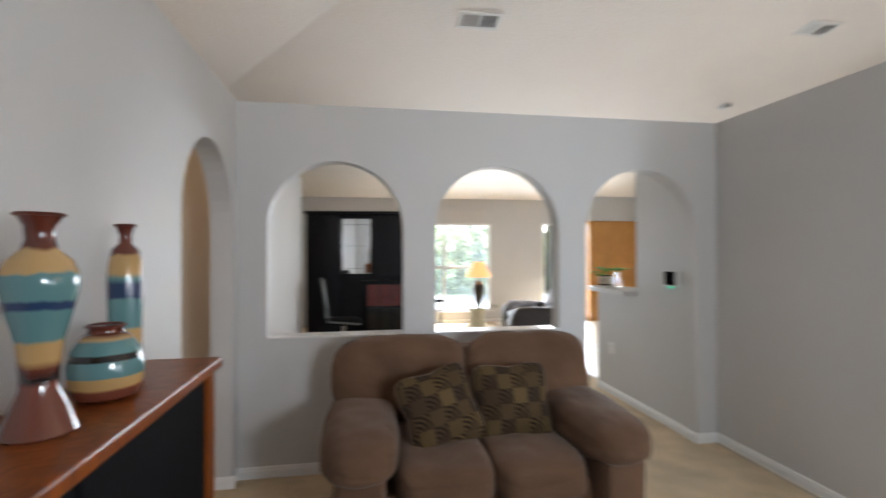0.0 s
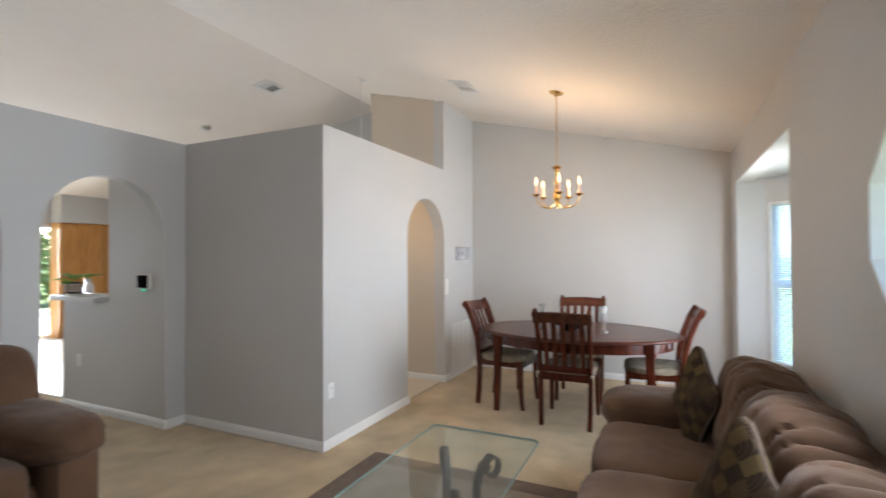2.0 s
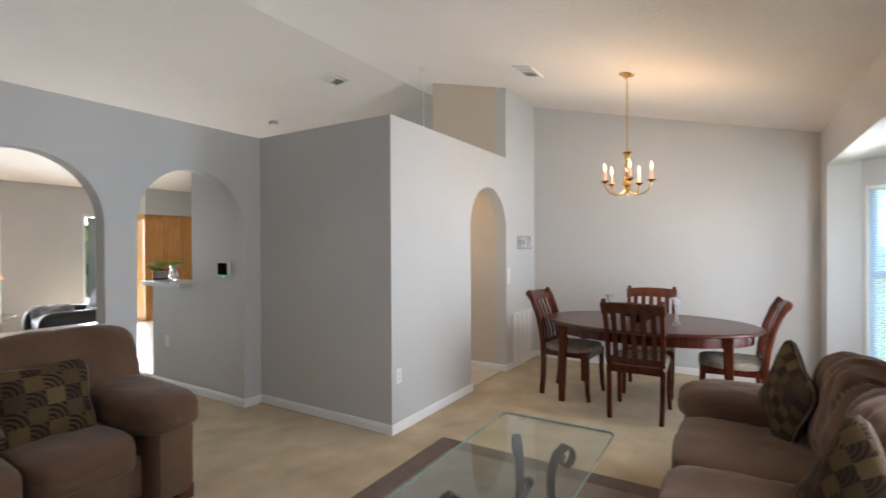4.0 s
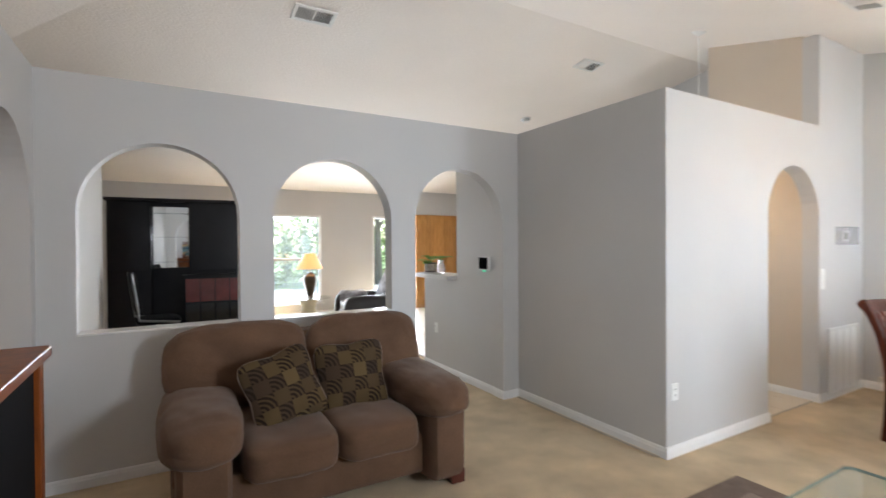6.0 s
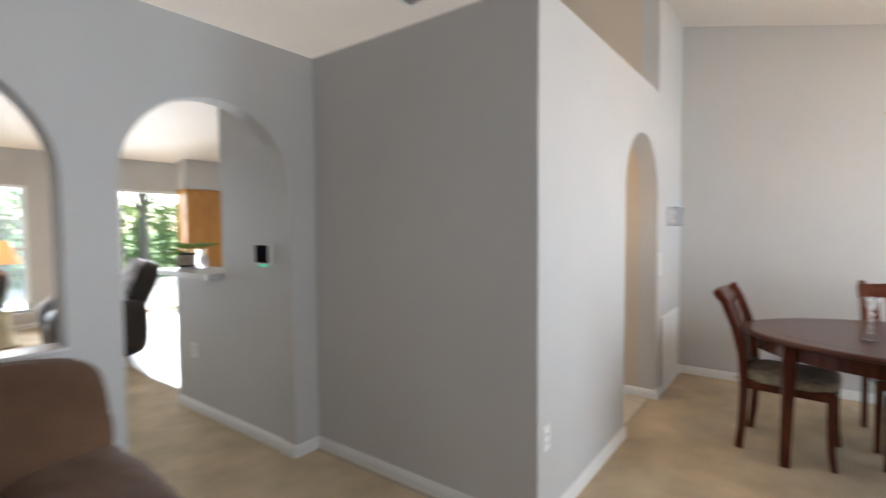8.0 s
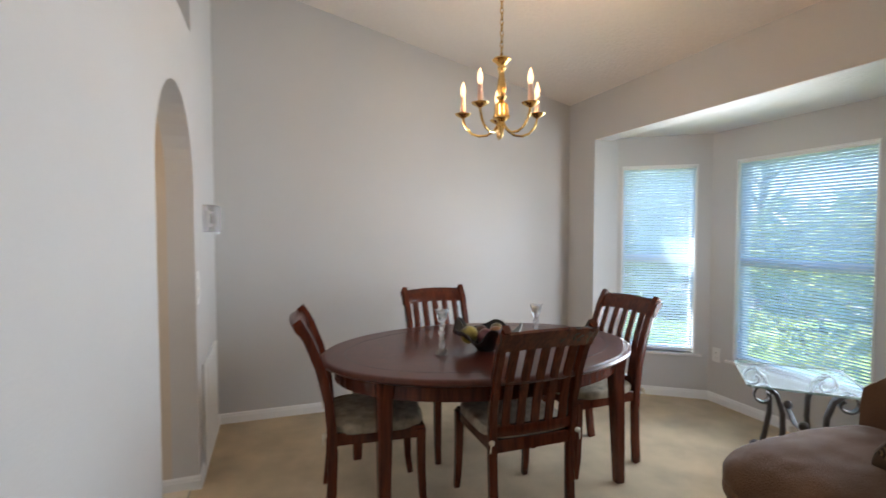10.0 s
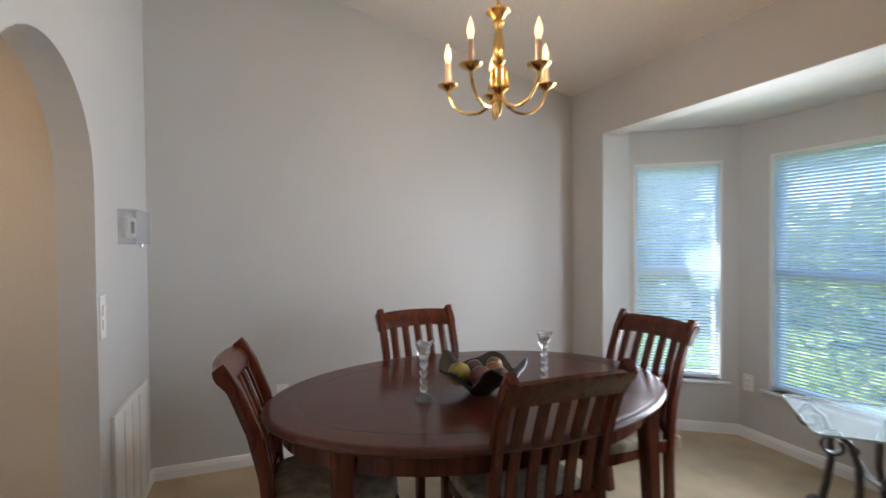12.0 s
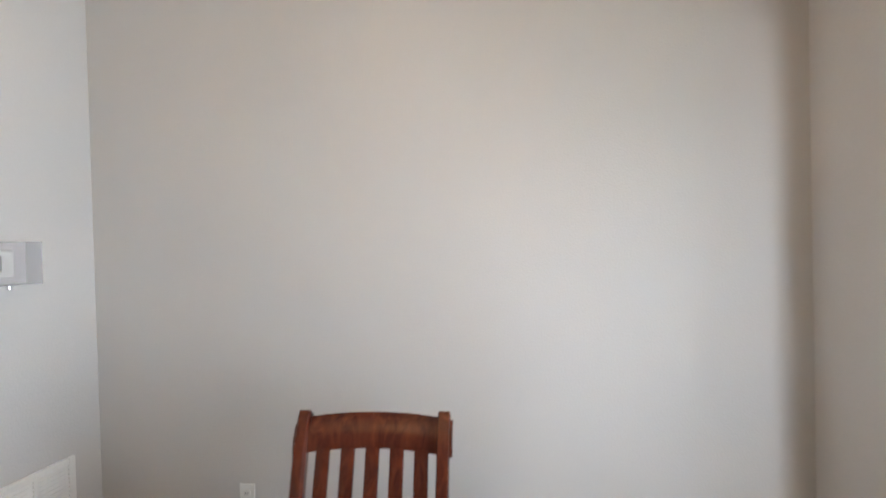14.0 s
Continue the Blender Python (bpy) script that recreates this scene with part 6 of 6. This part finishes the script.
kc = thing("tall_kitchen_cabinet", (5.20, 9.47, 0.004), 0, "honey oak tall kitchen cabinet with panelled doors", "cabinet")
cw = X_DIN - 5.20 - 0.004
bm = bmesh.new()
add_box(bm, (0, 0.02, 0), (cw, 0.325, 2.08), 0.003)
part("carcass", bm, M_OAK, kc, smooth=False)
for k in range(3):
    x0 = 0.012 + k * cw / 3
    x1 = (k + 1) * cw / 3 - 0.012
    bm = bmesh.new()
    add_box(bm, (x0, 0.0, 0.10), (x1, 0.019, 2.05), 0.003)
    dr = part("door", bm, M_OAK, kc, smooth=False)
    bm = bmesh.new()
    add_box(bm, (x0 + 0.055, -0.008, 0.17), (x1 - 0.055, 0.0, 1.98), 0.006)
    part("raised_panel", bm, M_OAK, dr, smooth=False)
    bm = bmesh.new()
    add_tube(bm, [(x0 + 0.025, -0.022, 1.0), (x0 + 0.025, -0.022, 1.1)], 0.005, 6)
    add_tube(bm, [(x0 + 0.025, 0.0, 1.0), (x0 + 0.025, -0.022, 1.0)], 0.004, 6)
    add_tube(bm, [(x0 + 0.025, 0.0, 1.1), (x0 + 0.025, -0.022, 1.1)], 0.004, 6)
    part("handle", bm, M_BRASS, dr)
bm = bmesh.new()
add_box(bm, (5.20, 9.47, 2.09), (X_DIN, Y_FAR, 2.60))
structure("soffit", bm, M_WALL, "pale grey soffit above the kitchen cabinets", "soffit")

# ---------- outdoors ----------
bm = bmesh.new()
add_box(bm, (0.2, Y_FAR + 0.16, -0.3), (8.5, 16.5, -0.06))
structure("patio", bm, M_CONC, "concrete patio behind the house, coloured darker for roof shade", "patio")
bm = bmesh.new()
add_box(bm, (-6, -11.5, -0.3), (20, -8.0, -0.27))
structure("driveway", bm, M_ASPHALT, "grey asphalt drive across the front lawn", "driveway")


def leaf_cloud(bm, rng, centre, radii, count, size):
    for _ in range(count):
        while True:
            q = Vector((rng.uniform(-1, 1), rng.uniform(-1, 1), rng.uniform(-1, 1)))
            if 0.15 < q.length < 1:
                break
        q = q * (0.72 + 0.28 * rng.random()) / max(q.length, 0.5)
        c = Vector(centre) + Vector((q.x * radii[0], q.y * radii[1], q.z * radii[2]))
        a = Vector((rng.gauss(0, 1), rng.gauss(0, 1), rng.gauss(0, 0.6))).normalized()
        b = a.cross(Vector((rng.gauss(0, 1), rng.gauss(0, 1), rng.gauss(0, 1)))).normalized()
        s = size * rng.uniform(0.6, 1.4)
        v = [bm.verts.new(c + a * s), bm.verts.new(c + b * s * 0.5), bm.verts.new(c - a * s), bm.verts.new(c - b * s * 0.5)]
        bm.faces.new(v)


def tree(seed, at, height, spread, count=2600, size=0.13):
    rng = random.Random(seed)
    ob = thing("tree", at, 0, "leafy broad-crowned garden tree on the lawn", "tree", "garden trees")
    bm = bmesh.new()
    lean = Vector((rng.uniform(-0.3, 0.3), rng.uniform(-0.3, 0.3), 0))
    add_tube(bm, [lean * (k / 5) ** 2 + Vector((0, 0, height * 0.62 * k / 5)) for k in range(6)], lambda f: 0.15 * (1 - 0.6 * f) * height / 5, 9)
    tips = []
    for k in range(7):
        a = k * 0.9 + rng.uniform(-0.3, 0.3)
        z0 = height * rng.uniform(0.34, 0.58)
        tip = Vector((math.cos(a) * spread * rng.uniform(0.45, 0.8), math.sin(a) * spread * rng.uniform(0.45, 0.8), height * rng.uniform(0.62, 0.92)))
        root = lean * (z0 / height / 0.62) ** 2 + Vector((0, 0, z0))
        add_tube(bm, [root, root.lerp(tip, 0.5) + Vector((0, 0, 0.15)), tip], lambda f: 0.05 * (1 - 0.8 * f) * height / 5, 6)
        tips.append(tip)
    part("trunk", bm, M_BARK, ob)
    bm = bmesh.new()
    for t in tips + [Vector((0, 0, height * 0.9)), Vector((0, 0, height * 0.7))]:
        leaf_cloud(bm, rng, t, [spread * rng.uniform(0.35, 0.55), spread * rng.uniform(0.35, 0.55), height * rng.uniform(0.12, 0.2)], count // 9, size)
    part("crown", bm, M_TREELEAF, ob, smooth=False)


for k, (x, y, h_, sp) in enumerate(((-0.9, 19, 6.0, 3.0), (8.3, 23, 7.0, 3.4), (7.8, 18, 6.2, 3.0), (-3.5, 22, 7.0, 3.4), (11.5, 22, 7.2, 3.5), (2.0, 26, 8.0, 4.0), (8.2, 28, 8.5, 4.2), (15, 19, 6.5, 3.2))):
    tree(10 + k, (x, y, -0.3), h_, sp)
for k, (x, y, h_, sp) in enumerate(((13.0, -9.5, 6.0, 2.6), (2.6, -15, 7.0, 3.2), (7.0, -17, 7.5, 3.5), (13.5, -13, 6.5, 3.0), (-2.5, -14, 6.5, 3.0))):
    tree(40 + k, (x, y, -0.3), h_, sp)


def hedge(name, seed, x0, x1, y, depth, height, label):
    rng = random.Random(seed)
    ob = thing(name, ((x0 + x1) / 2, y, -0.3), 0, label, "hedge")
    n = max(2, int((x1 - x0) / 0.8))
    bm = bmesh.new()
    for k in range(n + 1):
        x = (x1 - x0) * (k / n - 0.5)
        for j in range(3):
            add_tube(bm, [(x, 0, 0), (x + rng.uniform(-0.3, 0.3), rng.uniform(-0.2, 0.2), height * 0.7)], 0.015, 5)
    part("stems", bm, M_BARK, ob)
    bm = bmesh.new()
    for k in range(n):
        x = (x1 - x0) * ((k + 0.5) / n - 0.5)
        leaf_cloud(bm, rng, (x, rng.uniform(-0.1, 0.1), height * rng.uniform(0.48, 0.56)), (0.62, depth / 2, height * rng.uniform(0.45, 0.56)), 520 if height < 1 else 900, 0.055 if height < 1 else 0.10)
    part("leaves", bm, M_HEDGE, ob, smooth=False)


hedge("hedge", 71, 2.6, 6.6, -3.4, 0.9, 0.85, "low clipped green hedge outside the bay")
hedge("shrub", 74, 6.4, 8.6, -6.4, 1.8, 2.3, "loose green shrub on the front lawn")
hedge("shrub", 75, 9.6, 12.0, -6.0, 2.0, 2.9, "tall loose green shrub on the front lawn")
hedge("garden_hedge", 72, -8, 16, 21, 1.8, 2.9, "tall green hedge at the back of the garden")
hedge("street_hedge", 73, -8, 20, -21, 1.6, 2.0, "green hedge across the front street")

# ---------- floor tiles of the hall and kitchen ----------
tiles = structure("floor_tiles", add_box(bmesh.new(), (3.205, Y_WHITE + 0.04, 0.0), (X_DIN, Y_FAR, 0.004)), material("tile_grout", (0.42, 0.38, 0.32), 0.8), "pale ceramic tile floor of the hall and kitchen", "floor")
TS = 0.335
bm = bmesh.new()
add_box(bm, (-TS / 2 + 0.003, -TS / 2 + 0.003, 0.0), (TS / 2 - 0.003, TS / 2 - 0.003, 0.0075), 0.002)
tm = bpy.data.meshes.new("tile")
bm.to_mesh(tm)
bm.free()
tm.materials.append(M_TILE)
ny = int((Y_FAR - Y_WHITE - 0.05) / TS)
for i in range(9):
    for j in range(ny):
        t_ = new("tile", tm)
        t_.parent = tiles
        t_.location = (3.215 + TS * (i + 0.5), Y_WHITE + 0.045 + TS * (j + 0.5), 0.0008 * random.random())
